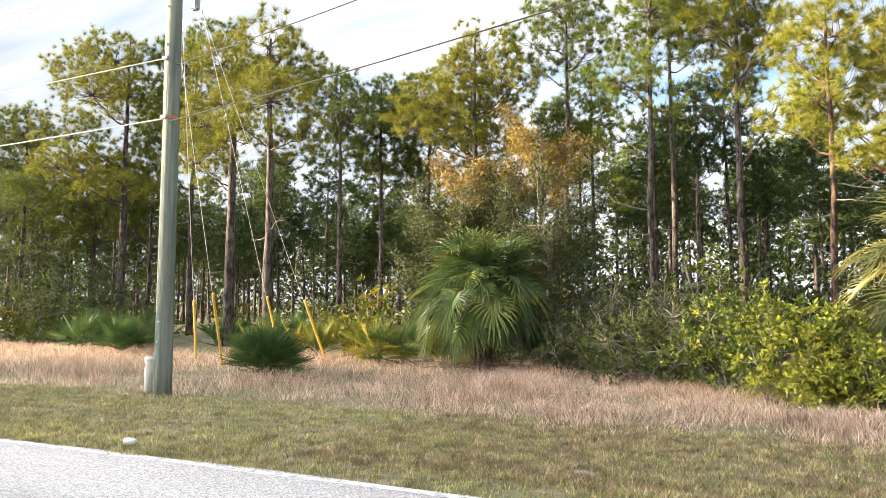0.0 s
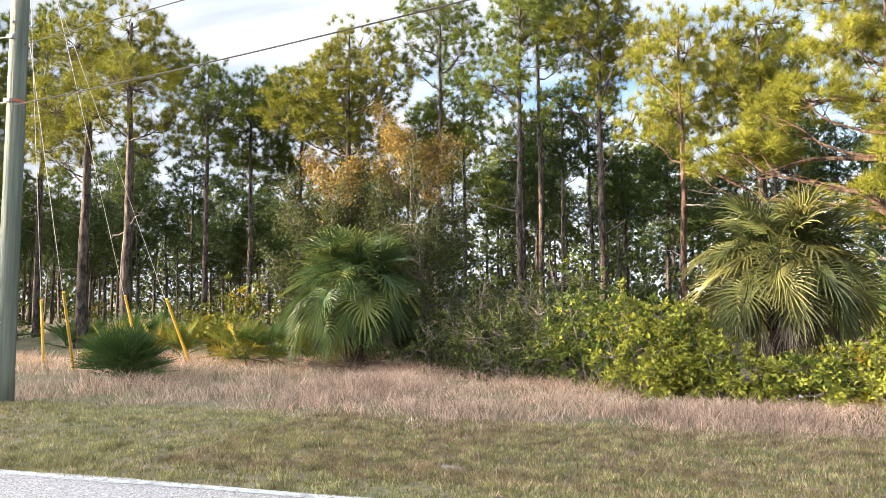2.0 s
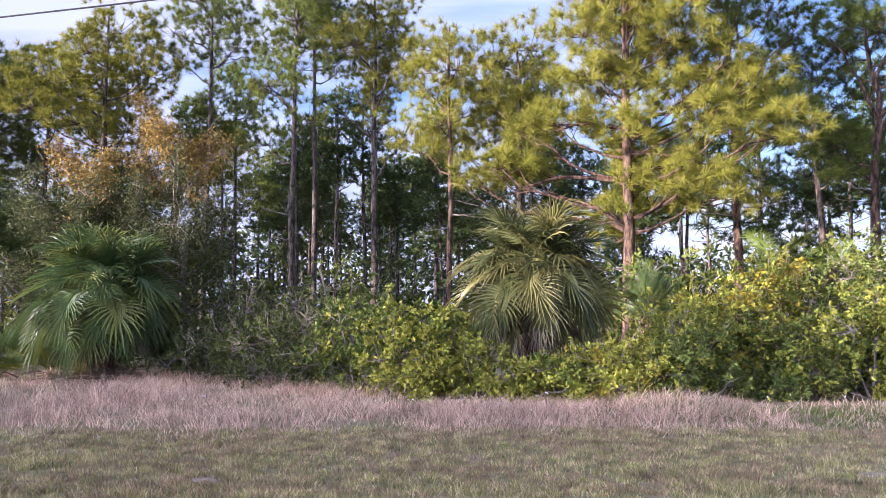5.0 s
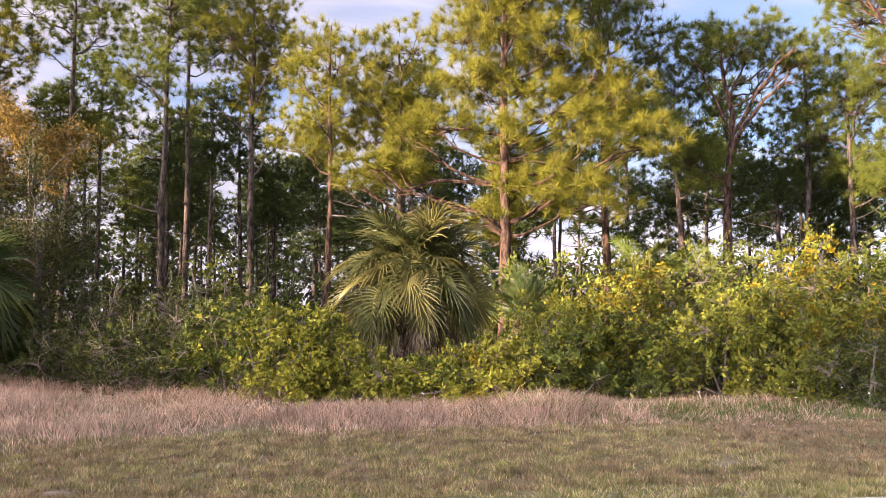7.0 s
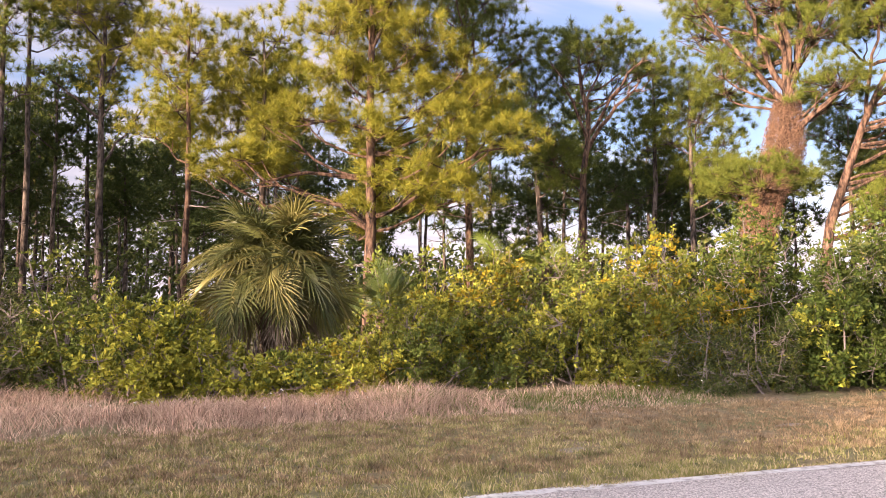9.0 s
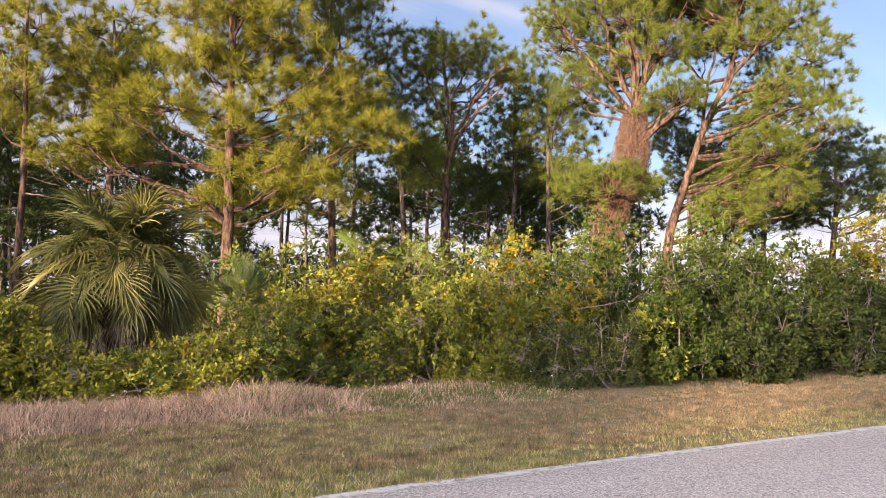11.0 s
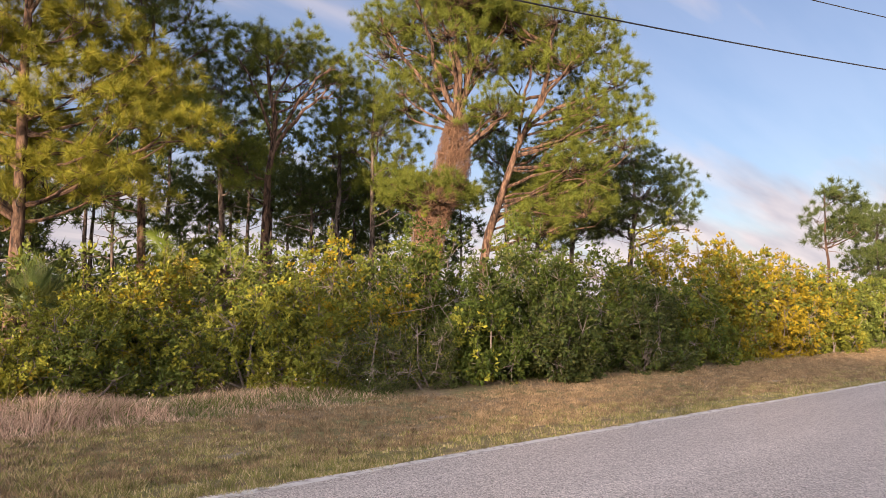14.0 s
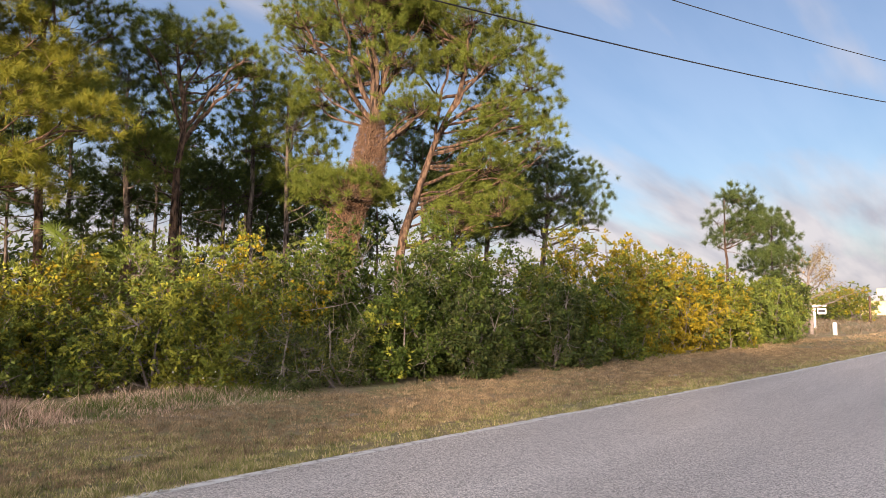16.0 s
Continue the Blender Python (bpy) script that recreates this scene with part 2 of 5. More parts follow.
def ground_material():
    """Thatch, soil and moss of the verge: green and straw in patches."""
    m = bpy.data.materials.new("verge_soil")
    m.use_nodes = True
    n, l = m.node_tree.nodes, m.node_tree.links
    b = n["Principled BSDF"]
    geo = n.new("ShaderNodeNewGeometry")
    fine = n.new("ShaderNodeTexNoise"); fine.inputs["Scale"].default_value = 14; fine.inputs["Detail"].default_value = 8; fine.inputs["Roughness"].default_value = 0.7
    slow = n.new("ShaderNodeTexNoise"); slow.inputs["Scale"].default_value = 0.7; slow.inputs["Detail"].default_value = 5
    for t in (fine, slow):
        l.new(geo.outputs["Position"], t.inputs["Vector"])
    a = n.new("ShaderNodeValToRGB")
    a.color_ramp.elements[0].position, a.color_ramp.elements[0].color = 0.3, (0.10, 0.083, 0.048, 1)
    a.color_ramp.elements[1].position, a.color_ramp.elements[1].color = 0.7, (0.40, 0.30, 0.185, 1)
    g = n.new("ShaderNodeValToRGB")
    g.color_ramp.elements[0].position, g.color_ramp.elements[0].color = 0.3, (0.085, 0.092, 0.036, 1)
    g.color_ramp.elements[1].position, g.color_ramp.elements[1].color = 0.7, (0.27, 0.255, 0.105, 1)
    l.new(fine.outputs["Fac"], a.inputs[0]); l.new(fine.outputs["Fac"], g.inputs[0])
    k = n.new("ShaderNodeMapRange"); k.inputs["From Min"].default_value = 0.4; k.inputs["From Max"].default_value = 0.6
    l.new(slow.outputs["Fac"], k.inputs["Value"])
    mx = n.new("ShaderNodeMix"); mx.data_type = "RGBA"
    l.new(k.outputs[0], mx.inputs["Factor"]); l.new(a.outputs[0], mx.inputs[6]); l.new(g.outputs[0], mx.inputs[7])
    l.new(mx.outputs[2], b.inputs["Base Color"])
    b.inputs["Roughness"].default_value = 0.95
    bp = n.new("ShaderNodeBump"); bp.inputs["Strength"].default_value = 0.8; bp.inputs["Distance"].default_value = 0.04
    l.new(fine.outputs["Fac"], bp.inputs["Height"]); l.new(bp.outputs[0], b.inputs["Normal"])
    return m


def road_material():
    """Old pale chip-seal: fine stones, slow stains, faint tracks along the lane."""
    m = bpy.data.materials.new("pale_asphalt")
    m.use_nodes = True
    n, l = m.node_tree.nodes, m.node_tree.links
    b = n["Principled BSDF"]
    geo = n.new("ShaderNodeNewGeometry")
    vo = n.new("ShaderNodeTexVoronoi"); vo.inputs["Scale"].default_value = 95
    fine = n.new("ShaderNodeTexNoise"); fine.inputs["Scale"].default_value = 30; fine.inputs["Detail"].default_value = 6; fine.inputs["Roughness"].default_value = 0.8
    slow = n.new("ShaderNodeTexNoise"); slow.inputs["Scale"].default_value = 0.5; slow.inputs["Detail"].default_value = 4
    lane = n.new("ShaderNodeMapping"); lane.inputs["Scale"].default_value = (0.12, 1.6, 1)
    for t in (vo, fine, lane):
        l.new(geo.outputs["Position"], t.inputs["Vector"])
    l.new(lane.outputs[0], slow.inputs["Vector"])
    cr = n.new("ShaderNodeValToRGB")
    cr.color_ramp.elements[0].position, cr.color_ramp.elements[0].color = 0.27, (0.23, 0.212, 0.195, 1)
    cr.color_ramp.elements[1].position, cr.color_ramp.elements[1].color = 0.74, (0.86, 0.785, 0.73, 1)
    sm = n.new("ShaderNodeMath"); sm.operation = "MULTIPLY_ADD"; sm.inputs[1].default_value = 0.5; 
    sp = n.new("ShaderNodeSeparateColor"); l.new(vo.outputs["Color"], sp.inputs[0])
    l.new(sp.outputs[0], sm.inputs[0])
    sc = n.new("ShaderNodeMath"); sc.operation = "MULTIPLY"; sc.inputs[1].default_value = 0.5
    l.new(fine.outputs["Fac"], sc.inputs[0]); l.new(sc.outputs[0], sm.inputs[2])
    l.new(sm.outputs[0], cr.inputs[0])
    mr = n.new("ShaderNodeMapRange"); mr.inputs["From Min"].default_value = 0.3; mr.inputs["From Max"].default_value = 0.7
    mr.inputs["To Min"].default_value = 0.82; mr.inputs["To Max"].default_value = 1.12
    l.new(slow.outputs["Fac"], mr.inputs["Value"])
    mx = n.new("ShaderNodeVectorMath"); mx.operation = "SCALE"
    l.new(cr.outputs[0], mx.inputs[0]); l.new(mr.outputs[0], mx.inputs["Scale"])
    l.new(mx.outputs[0], b.inputs["Base Color"])
    b.inputs["Roughness"].default_value = 0.85
    bp = n.new("ShaderNodeBump"); bp.inputs["Strength"].default_value = 0.7; bp.inputs["Distance"].default_value = 0.01
    l.new(sm.outputs[0], bp.inputs["Height"]); l.new(bp.outputs[0], b.inputs["Normal"])
    return m


GROUND, ASPHALT = ground_material(), road_material()
LINE = material("worn_line_paint", [(0.36, (0.34, 0.32, 0.30)), (0.5, (0.68, 0.67, 0.64)), (0.75, (0.80, 0.79, 0.77))], "noise", 9.0, 0.7, bump=0.3, detail=8)


# ---------------------------------------------------------------- geometry helpers
class Geo:
    """Collects vertices and triangles."""

    def __init__(self):
        self.v, self.f, self.n = [], [], 0

    def add(self, v, f):
        self.v.append(np.asarray(v, np.float32))
        self.f.append(np.asarray(f, np.int64) + self.n)
        self.n += len(v)

    def mesh(self, name, mat, smooth=False):
        v = np.concatenate(self.v) if self.v else np.zeros((0, 3), np.float32)
        f = np.concatenate(self.f) if self.f else np.zeros((0, 3), np.int64)
        me = bpy.data.meshes.new(name)
        me.vertices.add(len(v))
        me.vertices.foreach_set("co", v.ravel())
        me.loops.add(3 * len(f))
        me.loops.foreach_set("vertex_index", f.ravel().astype(np.int32))
        me.polygons.add(len(f))
        me.polygons.foreach_set("loop_start", np.arange(0, 3 * len(f), 3, dtype=np.int32))
        me.polygons.foreach_set("use_smooth", np.full(len(f), smooth))
        me.materials.append(mat)
        me.update(calc_edges=True)
        return me


def unit(a):
    return a / np.maximum(np.linalg.norm(a, axis=-1, keepdims=True), 1e-9)


def part(name, geo, mat, parent, label="", smooth=False):
    ob = new(name, geo.mesh(name, mat, smooth))
    ob.parent = parent
    if label:
        tagged(ob, label)
    return ob


def bm_part(name, bm, mat, parent=None, label="", smooth=False):
    me = bpy.data.meshes.new(name)
    bm.to_mesh(me)
    bm.free()
    me.materials.append(mat)
    if smooth:
        me.polygons.foreach_set("use_smooth", np.full(len(me.polygons), True))
    ob = new(name, me)
    ob.parent = parent
    if label:
        tagged(ob, label)
    return ob


def base(name, x, y, label, category, group="", z=0.0):
    ob = new(name)
    ob.matrix_basis = pose(x, y, z)
    return tagged(ob, label, category, group)


def tube(geo, pts, rad, sides=6, cap=True):
    """A tapered tube along points."""
    pts = np.asarray(pts, float)
    rad = np.broadcast_to(np.asarray(rad, float), (len(pts),))
    tan = unit(np.gradient(pts, axis=0))
    ref = np.where(np.abs(tan[:, 2:]) > 0.9, [[1.0, 0, 0]], [[0, 0, 1.0]])
    ref[:] = ref[len(ref) // 2]
    a = unit(np.cross(tan, ref))
    b = np.cross(tan, a)
    ang = np.arange(sides) * 2 * np.pi / sides
    ring = a[:, None] * np.cos(ang)[None, :, None] + b[:, None] * np.sin(ang)[None, :, None]
    v = (pts[:, None] + ring * rad[:, None, None]).reshape(-1, 3)
    i = np.arange(len(pts) - 1)[:, None] * sides
    j = np.arange(sides)[None]
    k = (j + 1) % sides
    p, q, r, s = i + j, i + k, i + sides + k, i + sides + j
    f = np.concatenate([np.stack([p, q, r], -1).reshape(-1, 3), np.stack([p, r, s], -1).reshape(-1, 3)])
    if cap:
        v = np.concatenate([v, pts[[-1]]])
        top = (len(pts) - 1) * sides + np.arange(sides)
        f = np.concatenate([f, np.stack([top, np.roll(top, -1), np.full(sides, len(v) - 1)], -1)])
    geo.add(v, f)


def needles(geo, rng, tips, dirs, k, length, width):
    """Pompons of long needles round each tip."""
    n = len(tips)
    if n == 0:
        return
    d = unit(unit(rng.normal(size=(n, k, 3))) + 0.6 * dirs[:, None])
    d[..., 2] += 0.12
    d = unit(d)
    ln = length * rng.uniform(0.65, 1.1, (n, k, 1))
    root = tips[:, None] - dirs[:, None] * rng.uniform(0, 0.3, (n, k, 1)) * length
    side = unit(np.cross(d, rng.normal(size=(n, k, 3)))) * width / 2
    v = np.stack([root - side, root + side, root + d * ln], 2).reshape(-1, 3)
    geo.add(v, np.arange(len(v)).reshape(-1, 3))


def leaves(geo, rng, pos, out, size, slim=0.5, flat=0.5, loose=0.8):
    """Folded pointed leaves at pos, which grow roughly along out."""
    n = len(pos)
    d = unit(out + rng.normal(size=(n, 3)) * loose)
    nrm = unit(rng.normal(size=(n, 3)) + np.array([0, 0, flat * 2]))
    side = unit(np.cross(d, nrm))
    s = (size * rng.uniform(0.6, 1.3, n))[:, None]
    up = np.cross(side, d)
    mid = pos + d * s * 0.5
    v = np.stack([pos, mid - side * s * slim * 0.5 + up * s * 0.08, pos + d * s - up * s * 0.1, mid + side * s * slim * 0.5 + up * s * 0.08], 1).reshape(-1, 3)
    i = np.arange(n)[:, None] * 4
    geo.add(v, np.concatenate([i + [0, 2, 1], i + [0, 3, 2]]))


def edge(x):
    """The far edge of the road: straight ahead, bending gently away to the left, running off at a slant to the right."""
    x = np.asarray(x, float)
    left = 5.63 - np.where(x > -20, 0.0019 * x * x, 0.76 + 0.046 * (-x - 20))
    right = np.interp(x, (0, 3, 6, 10, 14, 18, 24, 40, 100, 600), (5.63, 5.62, 5.51, 5.28, 5.03, 4.80, 4.62, 4.22, 1.8, -20))
    return np.where(x < 0, left, right)


def sheet(name, xs, across, z, mat, label, category="", kind="structure"):
    """A strip along the road: across(x) gives the rows of y from near to far."""
    g = Geo()
    rows = np.array([[(x, y, z) for y in across(x)] for x in xs], float)
    m, k = rows.shape[:2]
    i = np.arange(m - 1)[:, None] * k + np.arange(k - 1)[None]
    i = i.ravel()
    g.add(rows.reshape(-1, 3), np.concatenate([np.stack([i, i + k, i + k + 1], -1), np.stack([i, i + k + 1, i + 1], -1)]))
    return tagged(new(name, g.mesh(name, mat)), label, category, kind=kind)


# ---------------------------------------------------------------- ground and road
g = Geo()
gx = np.r_[-1500, -600, -200, np.linspace(-80, 120, 101), 200, 600, 1500]
gy = np.r_[-1500, -500, -150, np.linspace(-40, 80, 61), 150, 500, 1500]
X, Y = np.meshgrid(gx, gy, indexing="ij")
lumpy = np.array([[noise.noise((x * 0.35, y * 0.35, 3.0)) * 0.05 * min(1, max(0, (y - 7) / 3)) if abs(x) < 200 else 0 for y in gy] for x in gx])
v = np.stack([X, Y, lumpy - 0.02], -1).reshape(-1, 3)
k = len(gy)
i = (np.arange(len(gx) - 1)[:, None] * k + np.arange(k - 1)[None]).ravel()
g.add(v, np.concatenate([np.stack([i, i + k, i + k + 1], -1), np.stack([i, i + k + 1, i + 1], -1)]))
tagged(new("ground", g.mesh("ground", GROUND, True)), "sandy verge soil with thatch and moss", "ground", kind="structure")
rx = np.r_[-600, -300, -120, np.linspace(-60, 100, 161), 150, 300, 600]
sheet("road", rx, lambda x: edge(x) + np.array([-6.6, -3.3, 0.03]) + 0.02 * math.sin(x * 2.3) + 0.015 * math.sin(x * 7.1), 0.0, ASPHALT, "pale worn chip-seal country road", "road")
sheet("road_line", np.linspace(-60, 100, 641), lambda x: edge(x) + np.array([-0.13, -0.015]) + 0.012 * math.sin(x * 2.9) + 0.008 * math.sin(x * 11.0), 0.005, LINE,
      "worn white edge line on the road", "road line")


def lawn(name, n, x0, x1, mat, seed, h, label, near=0.0, far=4.2, w=0.010):
    """Mown grass over the verge: splayed blades in small tufts, denser near the road."""
    rng = np.random.default_rng(seed)
    per = 11
    m = n // per
    tx = rng.uniform(x0, x1, m)
    ty = edge(tx) + near + (far - near) * rng.uniform(0, 1, m) ** 1.25 + 0.05 * np.sin(tx * 5)
    lush = np.array([0.75 + 1.1 * noise.noise((a * 1.1, b * 1.6, seed)) + 0.7 * noise.noise((a * 4.1, b * 4.6, seed)) for a, b in zip(tx, ty)])
    th = np.repeat(h * np.clip(lush, 0.25, 1.8) * rng.uniform(0.6, 1.4, m), per) * rng.uniform(0.5, 1.2, m * per)
    off = rng.normal(size=(m * per, 2)) * 0.028
    p = np.stack([np.repeat(tx, per) + off[:, 0], np.repeat(ty, per) + off[:, 1], np.full(m * per, -0.02)], -1)
    a = rng.uniform(0, 2 * np.pi, m * per)
    s = np.stack([np.cos(a), np.sin(a), 0 * a], -1) * (w / 2 * rng.uniform(0.6, 1.5, m * per))[:, None]
    lean = off / 0.028 * 0.65 + rng.normal(size=(m * per, 2)) * 0.5
    tip = p + np.stack([lean[:, 0] * th, lean[:, 1] * th, th + 0.02], -1)
    g = Geo()
    g.add(np.stack([p - s, p + s, tip], 1).reshape(-1, 3), np.arange(3 * m * per).reshape(-1, 3))
    return tagged(new(name, g.mesh(name, mat)), label, "grass", kind="stuff")


lawn("mown_grass", 150000, -20, 5, LAWN, 1, 0.038, "short mown grass, green with straw blades")
lawn("mown_grass", 20000, 4, 18, LAWN, 5, 0.034, "short green grass along the road edge", far=1.5)
lawn("mown_grass", 150000, -5, 30, LAWN_DRY, 2, 0.038, "short dry brown mown grass on the verge", near=0.7)
lawn("mown_grass", 45000, 14, 75, LAWN_DRY, 3, 0.05, "short dry brown mown grass on the verge", near=0.3, far=4.5, w=0.016)
lawn("mown_grass", 26000, 14, 75, LAWN, 4, 0.05, "short mown grass along the road edge", far=1.6, w=0.014)


def tall_grass(name, n, x0, x1, y0, y1, h, seed, mat, label, clump=9, w=0.0085, spread=0.12):
    """Dry stems in clumps; y0 and y1 are functions of x."""
    rng = np.random.default_rng(seed)
    m = n // clump
    cx = rng.uniform(x0, x1, m)
    cy = y0(cx) + (y1(cx) - y0(cx)) * rng.uniform(0, 1, m)
    big = np.array([0.78 + 1.0 * noise.noise((a * 0.45, b * 0.6, 7.0)) for a, b in zip(cx, cy)]) * rng.uniform(0.7, 1.2, m)
    rise = np.clip((cy - y0(cx)) / 1.3, 0.22, 1)
    hh = np.repeat(h * big * rise, clump) * rng.uniform(0.45, 1.15, m * clump)
    p = np.stack([np.repeat(cx, clump), np.repeat(cy, clump), np.full(m * clump, -0.03)], -1)
    off = rng.normal(size=(m * clump, 2)) * spread
    p[:, :2] += off
    lean = np.repeat(rng.normal(size=(m, 2)) * 0.4, clump, 0) + off * 2.6 + rng.normal(size=(m * clump, 2)) * 0.45
    a = rng.uniform(0, 2 * np.pi, m * clump)
    s = np.stack([np.cos(a), np.sin(a), 0 * a], -1) * (w / 2 * rng.uniform(0.6, 1.5, m * clump))[:, None]
    mid = p + np.stack([lean[:, 0] * hh * 0.35, lean[:, 1] * hh * 0.35, hh * 0.6], -1)
    tip = p + np.stack([lean[:, 0] * hh, lean[:, 1] * hh, hh], -1)
    v = np.stack([p - s, p + s, mid + s * 0.8, mid - s * 0.8, tip], 1).reshape(-1, 3)
    i = np.arange(m * clump)[:, None] * 5
    g = Geo()
    g.add(v, np.concatenate([i + [0, 1, 2], i + [0, 2, 3], i + [3, 2, 4]]))
    return tagged(new(name, g.mesh(name, mat)), label, "dry grass", kind="stuff")


def dry_near(x):
    return 9.15 + 0.25 * np.sin(x * 0.7) + np.where(x > 4, (x - 4) * 0.1, 0)


tall_grass("dry_grass", 48000, -32, -5, dry_near, lambda x: 18.8 + 0 * x, 0.32, 11, STRAW, "tall pinkish dry grass, bent in tufts")
tall_grass("dry_grass", 34000, -6, 4.8, dry_near, lambda x: 13.2 + np.where(x < -0.5, 2.8, 0), 0.29, 12, STRAW, "tall pinkish dry grass, bent in tufts")
tall_grass("dry_grass", 6000, 3, 8.8, lambda x: dry_near(x) + 0.2, lambda x: 12.6 - (x - 3) * 0.1, 0.18, 13, STRAW, "tall pinkish dry grass, bent in tufts")
tall_grass("dry_grass", 360, -20, 9, lambda x: dry_near(x) + 0.9, lambda x: 13 + 0 * x, 0.6, 17, STRAW, "scattered tall dry seed stems", clump=5, w=0.006, spread=0.05)
tall_grass("dry_grass", 84, 5.0, 7.2, lambda x: 10.2 + 0 * x, lambda x: 11.4 + 0 * x, 0.95, 18, STRAW, "tall dry plume stems by the hedge", clump=7, w=0.007, spread=0.06)
tall_grass("weed_patch", 5600, 2, 11, lambda x: dry_near(x) + 0.4, lambda x: dry_near(x) + 2.2, 0.28, 14, WEED, "low green weeds among dry grass")
tall_grass("dry_grass", 7000, 8, 42, lambda x: edge(x) + 3.6, lambda x: edge(x) + 4.6, 0.2, 15, LAWN_DRY, "thin dry grass along the hedge foot", w=0.012)
tall_grass("field_grass", 15000, 40, 130, lambda x: edge(x) + 4, lambda x: edge(x) + 34, 0.42, 16, FIELD, "low brown field grass and brush", w=0.035, spread=0.5)


# ---------------------------------------------------------------- pines
def limb_curve(rng, start, az, length, up, bend, steps=7):
    """A limb that leaves at the angle up and bends by bend (radians)."""
    ang = up + bend * np.linspace(0, 1, steps) + rng.normal(size=steps) * 0.10
    azs = az + np.cumsum(rng.normal(size=steps) * 0.13)
    d = np.stack([np.cos(azs) * np.cos(ang), np.sin(azs) * np.cos(ang), np.sin(ang)], -1) * (length / (steps - 1))
    return np.concatenate([[start], start + np.cumsum(d[:-1], 0)])


def along(pts, s):
    q = np.clip(s, 0, 1) * (len(pts) - 1)
    i = np.minimum(q.astype(int), len(pts) - 2)
    return pts[i] + (pts[i + 1] - pts[i]) * (q - i)[:, None], unit(pts[i + 1] - pts[i])


def reach_to(rng, a, b, sag=0.12, steps=6, wild=0.05):
    """A crooked branch from a to b that sags before it rises to its end."""
    s = np.linspace(0, 1, steps)[:, None]
    far = np.linalg.norm(b - a)
    pts = a + (b - a) * s
    pts[:, 2] -= sag * far * np.sin(np.pi * s[:, 0])
    bow = unit(rng.normal(size=(2, 3))) * wild * far
    pts += np.sin(np.pi * s) * bow[0] * 1.6 + np.sin(2 * np.pi * s) * bow[1]
    pts[1:-1] += rng.normal(size=(steps - 2, 3)) * 0.012 * far
    return pts


def tuft_mass(rng, wood, green, c, rx, ry, rz, root, k, nl, nw, dens, twig, gap=0.33, tufts=4):
    """Needle tufts in clumps over the outside of a rounded mass, on twigs that fan out from root."""
    n = max(3, int(dens * (rx * ry + 1.2 * rz * (rx + ry) / 2) / (gap * gap)))
    i = np.arange(n) + rng.uniform(0.1, 0.9, n)
    z = 1 - 1.62 * i / n
    a = np.arange(n) * 2.39996 + rng.uniform(0, 6.28) + rng.normal(size=n) * 0.35
    q = np.sqrt(np.clip(1 - z * z, 0, 1))
    out = np.stack([np.cos(a) * q, np.sin(a) * q, z], -1)
    ends = c + out * np.array([rx, ry, rz]) * rng.uniform(0.66, 1.08, (n, 1))
    tips, dirs = [], []
    for e, o in zip(ends, out):
        if twig:
            tube(wood, reach_to(rng, root, e, 0.10, 4, 0.06), twig * np.array([1.0, 0.75, 0.5, 0.3]), 4, False)
        m = max(2, int(round(tufts * rng.uniform(0.6, 1.4))))
        lay = rng.normal(size=(m, 3)) * np.array([0.24, 0.24, 0.11])
        tips.append(e + lay + o * 0.08)
        dirs.append(unit(o * 0.5 + lay * 2.0 + np.array([0, 0, 0.55]) + rng.normal(size=(m, 3)) * 0.25))
    needles(green, rng, np.concatenate(tips), np.concatenate(dirs), k, nl, nw)


def auto_lobes(rng, low, top, wide, n, shape="dome"):
    """Rounded masses stacked round a trunk: a dome, a column, or an umbrella on a bare stem."""
    out = []
    for i in range(n):
        u = (i + 0.5) / n
        e = {"dome": math.sqrt(max(0.05, 1 - ((u - 0.38) / 0.64) ** 2)), "column": 0.65 + 0.35 * math.sin(math.pi * u), "umbrella": 0.5 + 0.5 * u if u < 0.8 else 0.5}[shape]
        side = math.sin(i * 2.39996 + 0.7) * wide * e * 0.62 * rng.uniform(0.8, 1.2)
        w = wide * (0.34 + 0.16 * e) * rng.uniform(0.85, 1.15)
        out.append((side, low + (top - low) * (0.08 + 0.84 * u), w, w * rng.uniform(0.5, 0.7)))
    return out


